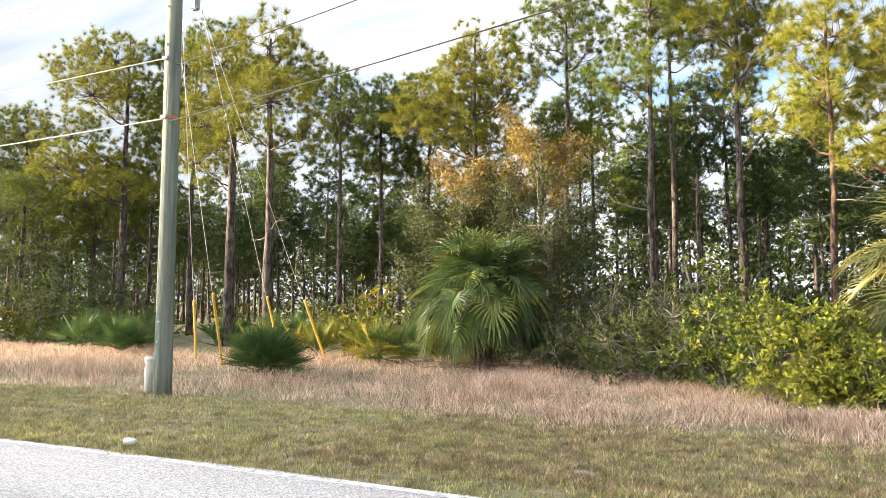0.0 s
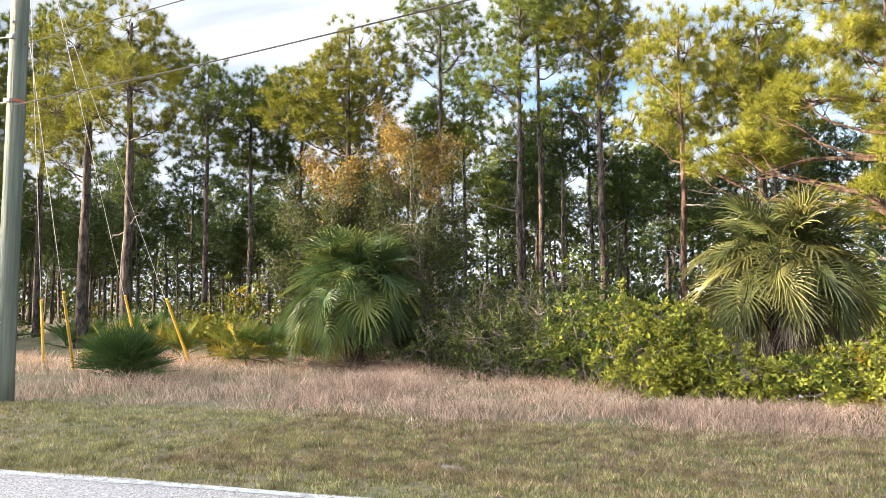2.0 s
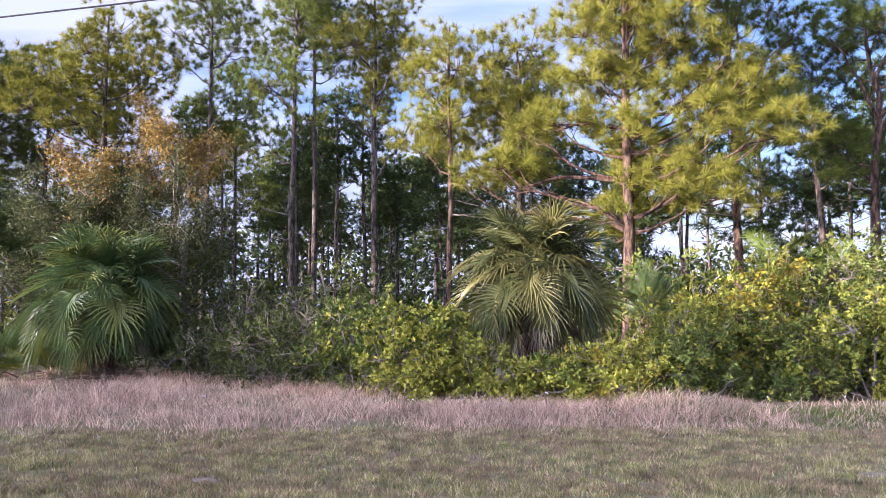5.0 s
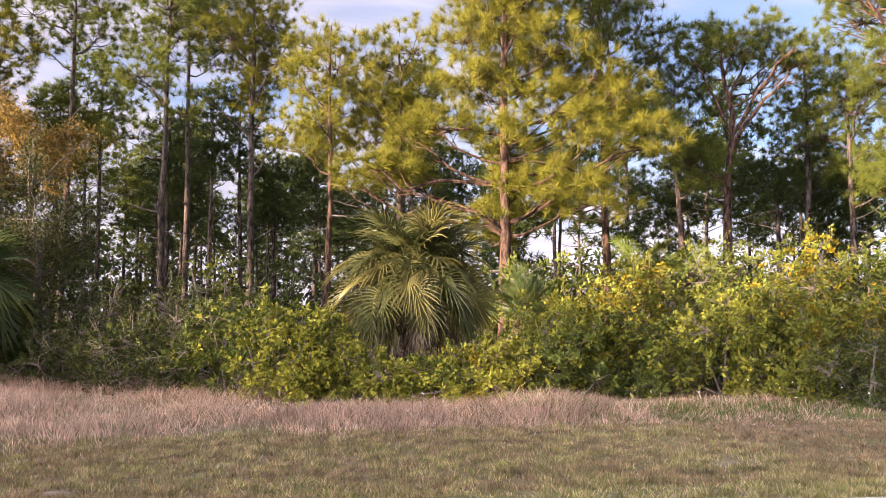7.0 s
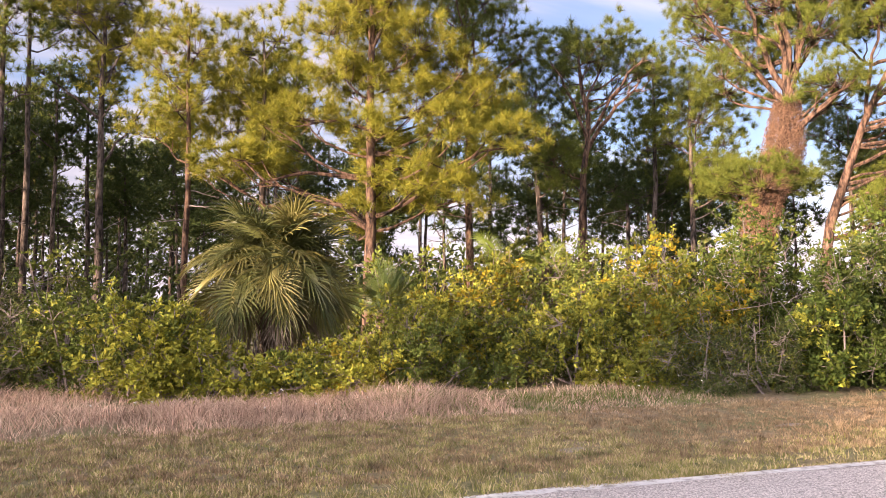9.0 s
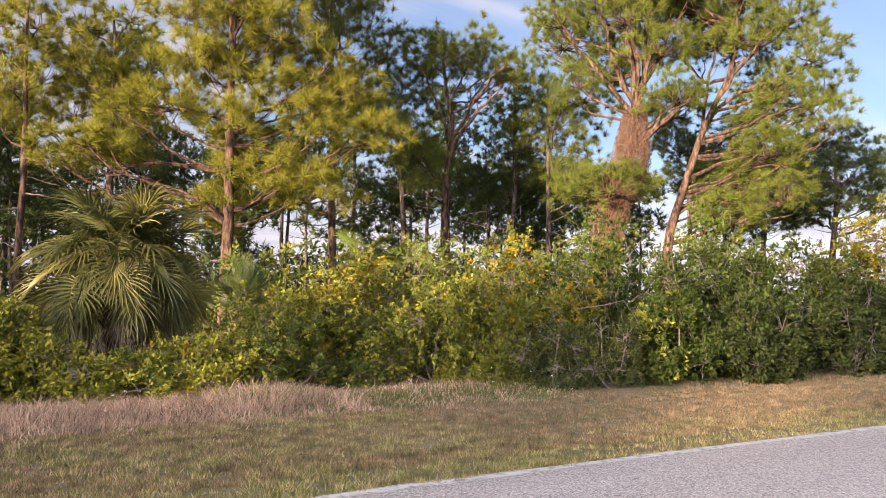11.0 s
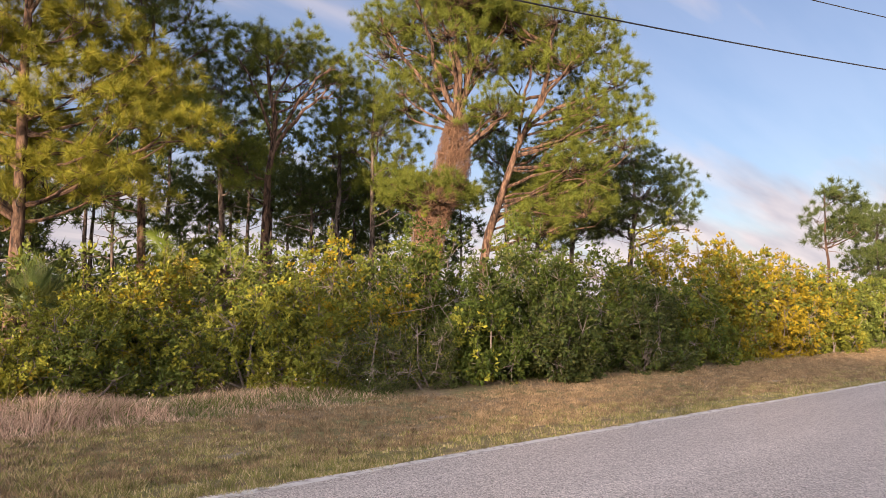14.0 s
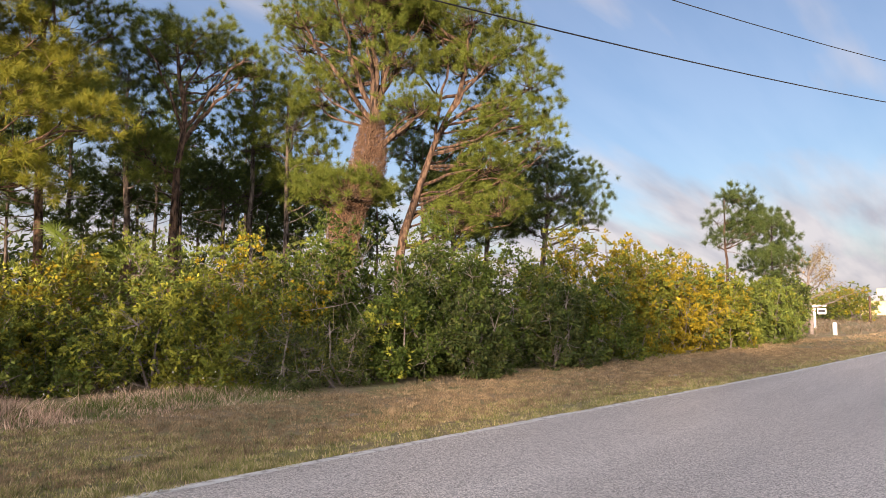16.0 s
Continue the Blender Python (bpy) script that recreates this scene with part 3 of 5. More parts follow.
def pine(x, y, top, lobes, words, seed, r=0.17, mat=None, bark=None, k=64, nl=0.30, nw=0.014, dens=1.0, path=(), heavy=0.0, dead=5, bare=(), twig=0.013, tufts=4,
         label="tall pine with a bare trunk and a %s crown", name="pine_tree", group="pines at the edge of the wood", split=True, deep=0.75, swell=1.15, full=True):
    """A pine: crooked trunk, and limbs that each carry one rounded mass of needle tufts.
    lobes: (sideways as seen from the road, height, half width, half height). path: (sideways, height) bends of the trunk. bare: leafless limbs (height, sideways end, end height, thickness)."""
    rng = np.random.default_rng(seed)
    mat, bark = mat or NEEDLE, bark or BARK
    tree = base(name, x, y, label % words if "%" in label else label, "pine tree", group)
    far = math.hypot(x, y)
    across, away = np.array([y, -x, 0]) / far, np.array([x, y, 0]) / far
    z = np.linspace(0, 1, 12)
    if path:
        hs, ss = [0.0] + [h for _, h in path] + [top], [path[0][0] * 0.7] + [s for s, _ in path] + [path[-1][0]]
        c = across * np.interp(z * top, hs, ss)[:, None]
    else:
        c = np.zeros((12, 3))
        c[1:] += np.cumsum(rng.normal(size=(11, 3)) * 0.03, 0)
    c[:, 2] = z * top
    tw = Geo()
    c[0, 2] = -0.15
    tube(tw, c, r * np.r_[1.3, 1.0 - 0.8 * z[1:] ** 1.3], 9)
    part("trunk", tw, bark, tree, smooth=True)

    def on_trunk(h):
        return along(c, np.array([min(h, top * 0.985) / top]))[0][0]
    rest_w, rest_g = Geo(), Geo()
    lowest = min(l[1] - l[3] for l in lobes)
    masses = [(s, deep * w * (1.2 * math.sin(i * 2.1 + seed) + (0.5 if i % 3 == 1 else 0.0)), h, w * swell, t * swell * 1.1) for i, (s, h, w, t) in enumerate(lobes)]
    # more of them round the back of the crown, a little lower and closer to the trunk
    for s, d, h, w, t in masses[:: 2 if full else 3] if split else ():
        masses.append((s * 0.8 + rng.normal() * 0.35 * w, d + (1.0 + rng.uniform(0, 0.8)) * w, h - 0.35 * t + rng.normal() * 0.3, w, t))
    for i, (s, depth, h, w, t) in enumerate(masses):
        mid = across * s + away * depth + np.array([0, 0, h])
        gap = math.hypot(s - on_trunk(h) @ across, depth)
        start = on_trunk(max(lowest * 0.9, h - t * 0.5 - 0.45 * gap - 0.15))
        wd, gn = (Geo(), Geo()) if split else (rest_w, rest_g)
        root = mid - np.array([0, 0, t * 0.35])
        pts = reach_to(rng, start, root, 0.06, 7)
        th = min(r * 0.45, 0.018 + 0.011 * gap + 0.006 * w) + heavy
        tube(wd, pts, th * np.linspace(1, 0.4, len(pts)), 6)
        # boughs leave the limb on the way and feed the mass from several points
        for f in (0.55, 0.75):
            q, _ = along(pts, np.array([f]))
            o = unit(rng.normal(size=3) * np.array([1, 1, 0.4])) * np.array([w, w, t]) * 0.7
            tube(wd, reach_to(rng, q[0], mid + o, 0.1, 5), th * 0.5 * np.linspace(1, 0.3, 5), 5)
        tuft_mass(rng, wd, gn, mid, w, w * 0.9, t, root, k, nl, nw, dens, twig if split else 0, tufts=tufts)
        if split:
            lo = part("limb", wd, bark, tree)
            part("needles", gn, mat, lo)
    for h, s, he, th in bare:
        wd = Geo()
        pts = reach_to(rng, on_trunk(h), across * s + away * rng.uniform(-0.8, 0.2) + np.array([0, 0, he]), -0.05, 8, 0.035)
        tube(wd, pts, th * np.linspace(1, 0.3, 8), 6)
        for f in rng.uniform(0.35, 1.0, 9):
            q, t = along(pts, np.array([f]))
            tube(wd, reach_to(rng, q[0], q[0] + unit(t[0] + rng.normal(size=3) * 0.8 + np.array([0, 0, 0.3])) * rng.uniform(0.3, 1.0), 0.1, 4), 0.3 * th * np.array([1, 0.7, 0.4, 0.2]), 4)
        part("bare_limb", wd, bark, tree)
    for i in range(dead):
        p0 = on_trunk(lowest * rng.uniform(0.4, 1.0))
        pts = limb_curve(rng, p0, rng.uniform(0, 6.28), rng.uniform(0.5, 1.7), rng.uniform(-0.3, 0.4), rng.uniform(-0.2, 0.5), 5)
        wd = Geo() if split else rest_w
        tube(wd, pts, 0.022 * np.linspace(1, 0.3, 5), 4)
        for _ in range(2):
            q, t = along(pts, rng.uniform(0.4, 0.9, 1))
            tube(wd, [q[0], q[0] + unit(t[0] + rng.normal(size=3) * 0.7) * 0.4], [0.01, 0.005], 3, False)
        if split:
            part("dead_branch", wd, TWIG, tree)
    if rest_w.n:
        tagged(part("branchwork", rest_w, bark, tree), kind="stuff")
    if rest_g.n:
        part("crown", rest_g, mat, tree)
    return tree


# crowns in the sun get the bright needle copy, shaded ones the dark
SUNLIT, MID, SHADED = NEEDLE_SUNLIT, NEEDLE, NEEDLE_SHADED
rng = np.random.default_rng(4)
# the pines round the pole
pine(-31.0, 26, 15.0, [(-0.7, 14.5, 1.7, 0.9), (-1.6, 12.1, 1.6, 0.8), (-0.1, 12.7, 1.4, 1.0), (-2.6, 10.3, 1.4, 0.9), (-3.1, 8.4, 1.3, 0.7), (-1.1, 8.7, 1.3, 0.8), (0.8, 8.4, 1.2, 0.9), (-0.6, 7.2, 1.7, 0.7)], "golden-lit tiered", 40, 0.21, SUNLIT, BARK)
pine(-29.4, 29, 16.2, [(-1.1, 14.8, 1.1, 0.7), (1.1, 15.8, 1.4, 0.7), (-0.1, 13.6, 1.7, 1.1), (-1.6, 12.3, 1.3, 1.0), (-0.5, 10.8, 1.7, 1.2), (-2.0, 9.5, 1.2, 1.2)], "broad green", 41, 0.17, MID, BARK, nw=0.020, k=48)
pine(-20.3, 22, 11.4, [(-0.5, 11.0, 1.0, 0.7), (0.3, 9.8, 1.1, 0.8), (-1.1, 9.0, 1.1, 0.8), (0.1, 8.0, 0.8, 0.4), (-1.3, 7.4, 0.9, 0.7)], "ragged golden-green", 42, 0.22, SUNLIT, BARK)
pine(-17.6, 21, 11.3, [(-0.2, 11.0, 1.0, 0.6), (-0.8, 10.0, 0.9, 0.7), (0.7, 10.1, 0.9, 0.8), (-0.0, 9.0, 1.3, 0.7), (1.0, 8.3, 0.9, 0.6), (-1.0, 8.1, 0.9, 0.5)], "dense rounded", 43, 0.2, SUNLIT, BARK)
pine(-20.8, 30, 12.8, [(-0.4, 12.3, 1.1, 0.8), (-0.9, 10.9, 1.1, 0.8), (0.4, 10.6, 1.2, 0.8), (-0.2, 8.9, 1.4, 0.8)], "narrow green", 44, 0.15, MID, BARK, nw=0.020, k=48)
pine(-19.6, 32, 13.0, [(0.1, 12.6, 1.0, 0.7), (-0.8, 11.2, 1.1, 0.9), (0.8, 11.0, 1.2, 1.0), (-0.0, 9.2, 1.6, 0.9)], "narrow dark green", 45, 0.15, MID, BARK, nw=0.020, k=48)
pine(-13.1, 29, 13.3, [(-0.6, 12.3, 1.2, 0.7), (0.4, 12.8, 1.1, 0.7), (-1.9, 10.6, 1.2, 0.8), (0.0, 10.8, 1.4, 0.9), (1.6, 11.4, 1.1, 1.1), (-2.5, 9.5, 1.0, 0.7), (0.8, 9.3, 1.5, 0.8), (-0.9, 9.0, 1.2, 0.7)], "broad olive", 46, 0.18, SUNLIT, BARK, nw=0.020, k=48)
pine(-17.3, 33, 12.9, [(-0.6, 12.4, 1.3, 0.8), (0.2, 10.2, 1.7, 1.2), (-1.2, 9.0, 1.4, 1.0)], "dark green", 47, 0.15, MID, BARK, nw=0.020, k=48)
pine(-9.4, 30, 14.6, [(-0.3, 14.3, 1.1, 0.6), (0.8, 13.8, 1.0, 0.6), (-1.3, 13.3, 0.9, 0.5), (1.1, 12.5, 0.8, 0.6), (-1.0, 11.8, 0.7, 0.5)], "thin open", 48, 0.15, MID, BARK, nw=0.020, k=48, full=False)
pine(-5.4, 28, 15.0, [(-0.0, 12.7, 1.0, 0.7), (-0.8, 11.9, 0.8, 0.6), (0.3, 11.1, 0.8, 0.6), (-1.0, 10.1, 0.9, 0.6), (-1.0, 8.2, 0.9, 0.5), (0.7, 9.1, 0.7, 0.5)] + auto_lobes(rng, 12.9, 15.0, 1.4, 4), "thin narrow", 49, 0.14, MID, BARK, nw=0.020, k=48, full=False)
pine(-5.4, 33, 17, [(0.4, 14.4, 1.2, 0.7), (1.0, 13.0, 0.9, 0.5)] + auto_lobes(rng, 14.4, 17, 1.6, 4), "high dark", 50, 0.15, SHADED, BARK, nw=0.020, k=48, full=False)
pine(-2.4, 29, 15.4, [(0.1, 12.6, 1.2, 0.7), (1.3, 12.0, 0.9, 0.6), (-0.9, 12.0, 1.0, 0.5), (0.7, 10.9, 0.8, 0.5), (-0.1, 10.2, 0.8, 0.5), (0.4, 9.0, 0.6, 0.3)] + auto_lobes(rng, 12.6, 15.4, 1.6, 4), "open twisted", 51, 0.16, SUNLIT, BARK, nw=0.020, k=48, full=False, bare=((8.3, -2.0, 9.8, 0.06), (6.6, 1.4, 9.0, 0.06), (9.0, 1.4, 12.0, 0.05)))
# the bright ones beside the great pine
pine(0.4, 22, 10.1, [(-0.4, 9.8, 0.7, 0.5), (0.2, 9.0, 0.7, 0.6), (-0.7, 8.3, 0.6, 0.5), (0.4, 7.8, 0.6, 0.5), (-0.3, 7.2, 0.8, 0.4), (-0.9, 6.4, 0.7, 0.4)], "bright yellow-green", 52, 0.11, SUNLIT, BARK_RED)
pine(2.5, 22.5, 10.0, [(-0.7, 9.6, 0.8, 0.6), (0.4, 9.7, 0.8, 0.6), (-0.2, 8.7, 0.9, 0.6), (0.9, 8.4, 0.7, 0.6), (-1.0, 8.1, 0.7, 0.5), (0.1, 7.6, 0.9, 0.6), (-0.9, 7.0, 0.9, 0.5), (-1.5, 6.3, 0.6, 0.3)], "bright yellow-green", 53, 0.14, SUNLIT, BARK)
pine(9.4, 23, 13.4, [(-0.9, 11.7, 0.9, 0.7), (1.2, 11.2, 0.9, 0.7), (1.8, 10.4, 0.7, 0.6), (0.4, 10.0, 0.9, 0.6), (-0.4, 8.9, 0.8, 0.6), (0.9, 8.6, 0.8, 0.6), (1.6, 7.7, 0.8, 0.5)] + auto_lobes(rng, 11.8, 13.4, 1.6, 4), "reddish-branched", 54, 0.15, MID, BARK_RED, bare=((8.2, -0.4, 12.0, 0.05), (8.6, 0.2, 12.2, 0.05), (8.0, 0.7, 11.8, 0.05)))
pine(13.6, 23, 11.4, [(-0.4, 11.2, 0.9, 0.4), (0.9, 11.0, 1.0, 0.4), (2.0, 10.5, 0.8, 0.4), (-0.7, 10.3, 0.7, 0.4), (0.5, 10.3, 1.0, 0.4), (2.5, 9.9, 0.6, 0.3), (-0.9, 7.1, 0.8, 0.5), (-0.6, 5.9, 0.7, 0.4), (-0.2, 9.2, 0.5, 0.3)],
     "spreading flat-topped", 59, 0.18, MID, BARK_RED, path=((0.1, 3.6), (0.2, 6.6), (0.5, 7.9), (0.2, 9.2), (0.1, 10.2)), bare=((7.0, 2.2, 9.4, 0.09), (7.6, 2.4, 10.2, 0.07), (7.4, -0.9, 10.2, 0.06), (8.6, 1.0, 10.6, 0.06)))
pine(13.4, 26, 10.4, [(-0.2, 10.0, 1.0, 0.7), (0.8, 9.1, 0.8, 0.6), (-0.2, 8.1, 1.0, 0.7), (0.9, 6.9, 0.9, 0.7), (-0.1, 6.7, 0.8, 0.6)], "ragged dark", 55, 0.16, SHADED, BARK)
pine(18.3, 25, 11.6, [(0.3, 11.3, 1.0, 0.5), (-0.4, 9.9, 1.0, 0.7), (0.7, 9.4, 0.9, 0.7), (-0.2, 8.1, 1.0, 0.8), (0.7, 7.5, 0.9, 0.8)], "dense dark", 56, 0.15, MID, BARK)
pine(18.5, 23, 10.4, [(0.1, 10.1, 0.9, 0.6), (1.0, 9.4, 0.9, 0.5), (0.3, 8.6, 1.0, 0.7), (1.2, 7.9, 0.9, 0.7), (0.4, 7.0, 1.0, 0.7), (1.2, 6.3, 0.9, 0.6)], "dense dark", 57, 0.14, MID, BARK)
pine(18.4, 27, 7.8, [(0.1, 7.3, 1.2, 0.7), (-0.6, 6.8, 1.0, 0.7), (0.8, 6.4, 1.1, 0.6)], "low dark", 58, 0.14, SHADED, BARK)
pine(31.8, 23, 9.4, [(-0.0, 8.8, 1.7, 1.1), (-1.2, 7.3, 1.5, 1.1), (1.2, 7.0, 1.5, 1.2), (-0.0, 5.8, 1.8, 0.9)], "dark rounded", 59, 0.17, SHADED, BARK)
pine(25.2, 20, 7.9, [(-0.2, 7.5, 1.0, 0.7), (-1.0, 6.5, 1.0, 0.6), (0.6, 5.3, 1.1, 0.7)], "dark ragged", 60, 0.14, SHADED, BARK)
pine(-38.0, 25.5, 11.4, [(-0.3, 10.8, 1.5, 0.9), (-1.1, 9.5, 1.4, 1.2), (0.6, 8.0, 1.7, 1.2), (-0.7, 6.6, 1.8, 1.4), (1.0, 5.2, 1.7, 1.2)], "low dense", 61, 0.15, MID, BARK)
pine(-37.9, 30, 8.3, [(-0.8, 7.8, 1.5, 0.8), (-1.6, 6.5, 1.5, 1.0), (0.8, 6.4, 1.5, 1.0)], "low dense", 62, 0.16, MID, BARK, nw=0.020, k=48)
pine(-32.7, 29, 8.0, [(0.3, 7.5, 1.4, 0.9), (-0.6, 6.0, 1.5, 1.0)], "low green", 63, 0.16, MID, BARK, nw=0.020, k=48)
# the great golden pine over the second palm: long level limbs
pine(5.1, 20, 12.6, [(0.2, 9.9, 0.9, 0.6), (-1.0, 9.3, 0.8, 0.5), (1.5, 9.1, 0.8, 0.6), (0.1, 8.2, 0.8, 0.4), (-0.9, 8.2, 0.7, 0.4), (1.4, 7.2, 0.8, 0.6), (2.6, 8.4, 0.7, 0.5), (2.4, 6.4, 0.8, 0.6),
                     (0.2, 6.4, 0.7, 0.4), (0.6, 5.3, 0.8, 0.5), (1.5, 5.1, 0.7, 0.5), (2.5, 4.7, 0.8, 0.5), (-0.3, 4.3, 0.6, 0.3), (3.9, 6.2, 0.7, 0.5), (-1.7, 6.9, 0.8, 0.4), (-2.6, 6.7, 0.6, 0.3),
                     (-3.3, 5.6, 0.8, 0.3), (-4.2, 5.3, 0.5, 0.2), (3.4, 7.7, 0.6, 0.5)] + auto_lobes(rng, 10.2, 13.0, 2.0, 5),
     "", 90, 0.18, SUNLIT, BARK_RED, k=84, nl=0.34, nw=0.013, dens=1.3, label="large golden-green slash pine with long level limbs", name="great_pine", dead=6,
     bare=((4.9, -3.0, 4.9, 0.08), (6.5, -2.0, 6.5, 0.06), (5.9, 2.8, 4.9, 0.045), (5.0, 2.2, 4.2, 0.035), (8.8, -0.8, 10.6, 0.06), (8.8, 0.9, 10.6, 0.06)))
# the pair with the dry vine
pine(18.9, 19, 13.4, [(-0.6, 5.6, 1.2, 0.5), (-1.6, 5.5, 0.7, 0.4), (-0.9, 10.3, 0.9, 0.4), (1.1, 10.4, 0.9, 0.5), (1.7, 8.7, 0.9, 0.5), (0.4, 8.5, 0.7, 0.4), (-1.6, 9.4, 0.7, 0.4), (-2.3, 11.7, 0.8, 0.5),
                      (-1.3, 12.6, 1.2, 0.7), (0.5, 12.8, 1.1, 0.8), (0.0, 11.6, 1.0, 0.5)] + auto_lobes(rng, 12.8, 15.2, 2.6, 5),
     "", 95, 0.27, NEEDLE, BARK_RED, nl=0.29, nw=0.012, k=72, dens=1.3, deep=-0.75, swell=1.3, heavy=0.01, path=((-0.8, 3.7), (-0.6, 4.9), (0.1, 6.5), (0.3, 8.6), (0.3, 10.1)), dead=2, twig=0.02,
     label="large pine with many rising stems and reddish bark", name="vine_pine",
     bare=((6.9, 2.2, 8.6, 0.13), (8.2, -2.6, 12.2, 0.10), (8.6, -1.2, 12.6, 0.11), (9.0, 1.0, 12.8, 0.11), (9.0, 0.2, 13.2, 0.10), (7.8, 1.5, 11.4, 0.10), (9.4, -0.5, 12.4, 0.08), (8.9, 2.0, 11.6, 0.07)))
pine(20.3, 18.6, 11.6, [(1.3, 12.4, 1.0, 0.8), (2.7, 12.5, 1.1, 0.7), (4.1, 11.4, 0.9, 0.8), (1.9, 11.1, 0.8, 0.5), (4.9, 10.1, 0.8, 0.7), (3.2, 10.7, 0.8, 0.5), (5.4, 8.9, 0.7, 0.6), (5.2, 7.7, 0.7, 0.5),
                        (4.1, 8.9, 0.7, 0.5), (3.0, 7.9, 0.9, 0.4), (3.4, 6.8, 0.9, 0.5), (3.8, 5.3, 0.9, 0.7), (2.4, 5.7, 0.9, 0.4), (2.0, 4.6, 0.9, 0.5)] + auto_lobes(rng, 12.4, 13.6, 1.6, 3),
     "", 96, 0.2, NEEDLE, BARK_RED, nl=0.29, nw=0.013, k=72, dens=1.4, swell=1.3, heavy=0.006, path=((0.0, 3.7), (0.5, 5.2), (0.9, 6.4), (1.4, 7.9), (2.2, 9.4), (2.5, 10.7)), dead=12, twig=0.018,
     label="leaning dark pine with a broad rounded crown", name="leaning_pine",
     bare=((7.2, 5.0, 8.4, 0.09), (8.0, 4.8, 9.8, 0.09), (8.8, 4.0, 11.2, 0.08), (6.0, 3.8, 6.6, 0.07), (5.0, 3.4, 4.8, 0.06), (9.2, 2.8, 12.2, 0.08), (7.6, 1.6, 11.6, 0.07), (5.6, 4.4, 6.0, 0.05), (4.6, 2.6, 5.4, 0.05)))
pine(32.6, 20.2, 9.0, [(-0.1, 9.0, 1.3, 0.7), (1.6, 8.6, 1.3, 0.8), (2.7, 7.2, 0.8, 0.9), (0.9, 7.3, 1.5, 0.8), (-0.5, 7.6, 1.2, 0.8), (2.4, 6.0, 0.8, 0.5), (0.5, 6.1, 1.2, 0.5)],
     "", 62, 0.19, SHADED, nl=0.30, nw=0.016, k=60, dens=1.05, path=((0.1, 3.5), (0.4, 6.2)), dead=8, label="spreading dark pine behind the golden shrubs",
     bare=((4.6, 3.0, 5.4, 0.07), (4.2, 2.7, 4.4, 0.06)))
pine(27.8, 24, 9.9, [(-0.9, 9.5, 1.1, 0.7), (0.5, 8.6, 1.2, 0.7), (1.7, 7.3, 1.2, 0.7), (-0.5, 7.4, 0.9, 0.6), (2.9, 7.3, 1.2, 0.8)], "ragged dark", 63, 0.15, SHADED, nw=0.018, k=52)
# young pines at the far end of the hedge
YOUNG = "slender pine with a %s crown by the hedge"
pine(33.1, 11.0, 6.5, [(0.4, 6.3, 0.7, 0.3), (-0.3, 5.3, 0.6, 0.3), (1.0, 5.5, 0.7, 0.3), (0.3, 4.6, 0.7, 0.3), (1.3, 5.0, 0.5, 0.3), (-0.4, 4.4, 0.5, 0.2)], "thin young", 66, 0.085, SHADED, BARK_RED, label=YOUNG, nw=0.022, k=50)
pine(45.8, 12.6, 6.8, [(0.0, 6.4, 0.9, 0.7), (0.7, 5.2, 0.8, 0.7), (-0.5, 4.9, 0.9, 0.7), (0.2, 4.1, 1.1, 0.7)], "young dark", 67, 0.10, SHADED, label=YOUNG, nw=0.028, k=40)
pine(43.2, 11.8, 4.7, auto_lobes(rng, 2.2, 4.8, 1.2, 5), "young green", 68, 0.08, SHADED, label=YOUNG, nw=0.028, k=40)


def vine(x, y, z0, z1, seed):
    """Dry stems wound round a trunk that bends."""
    rng = np.random.default_rng(seed)
    ob = base("dry_vine", x, y, "tangle of dry brown vine round a pine trunk", "vine", z=0.0)
    far = math.hypot(x, y)
    across = np.array([y, -x]) / far

    def middle(z):
        return np.interp(z, (2.0, 3.7, 4.9, 6.5, 8.6), (-0.75, -0.8, -0.6, 0.1, 0.3))[..., None] * across

    def fat(z):
        return 0.34 + 0.24 * np.sin(np.pi * np.clip((z - z0) / (z1 - z0), 0, 1) ** 1.3)
    g = Geo()
    for _ in range(2200):
        a, z, n = rng.uniform(0, 6.28), rng.uniform(z0, z1), 7
        az = a + np.linspace(0, rng.uniform(-1.6, 1.6), n)
        zz = np.clip(z + np.linspace(0, rng.uniform(-1.3, 0.7), n) + rng.normal(size=n) * 0.05, 0.5, None)
        rr = fat(zz) * rng.uniform(0.65, 1.25) + rng.normal(size=n) * 0.05
        m = middle(zz)
        tube(g, np.stack([m[:, 0] + np.cos(az) * rr, m[:, 1] + np.sin(az) * rr, zz], -1), 0.0065, 3, False)
    tagged(part("tangle", g, VINE, ob), kind="stuff")
    g = Geo()
    n = 16000
    a, z = rng.uniform(0, 6.28, n), rng.uniform(z0, z1, n)
    rr, m = fat(z) * rng.uniform(0.7, 1.25, n), middle(z)
    leaves(g, rng, np.stack([m[:, 0] + np.cos(a) * rr, m[:, 1] + np.sin(a) * rr, z], -1), np.stack([np.cos(a), np.sin(a), -0.6 + 0 * a], -1), 0.06, 0.45)
    part("dry_leaves", g, VINE, ob, "curled brown leaves")
    return ob


vine(18.9, 19, 2.2, 8.3, 5)

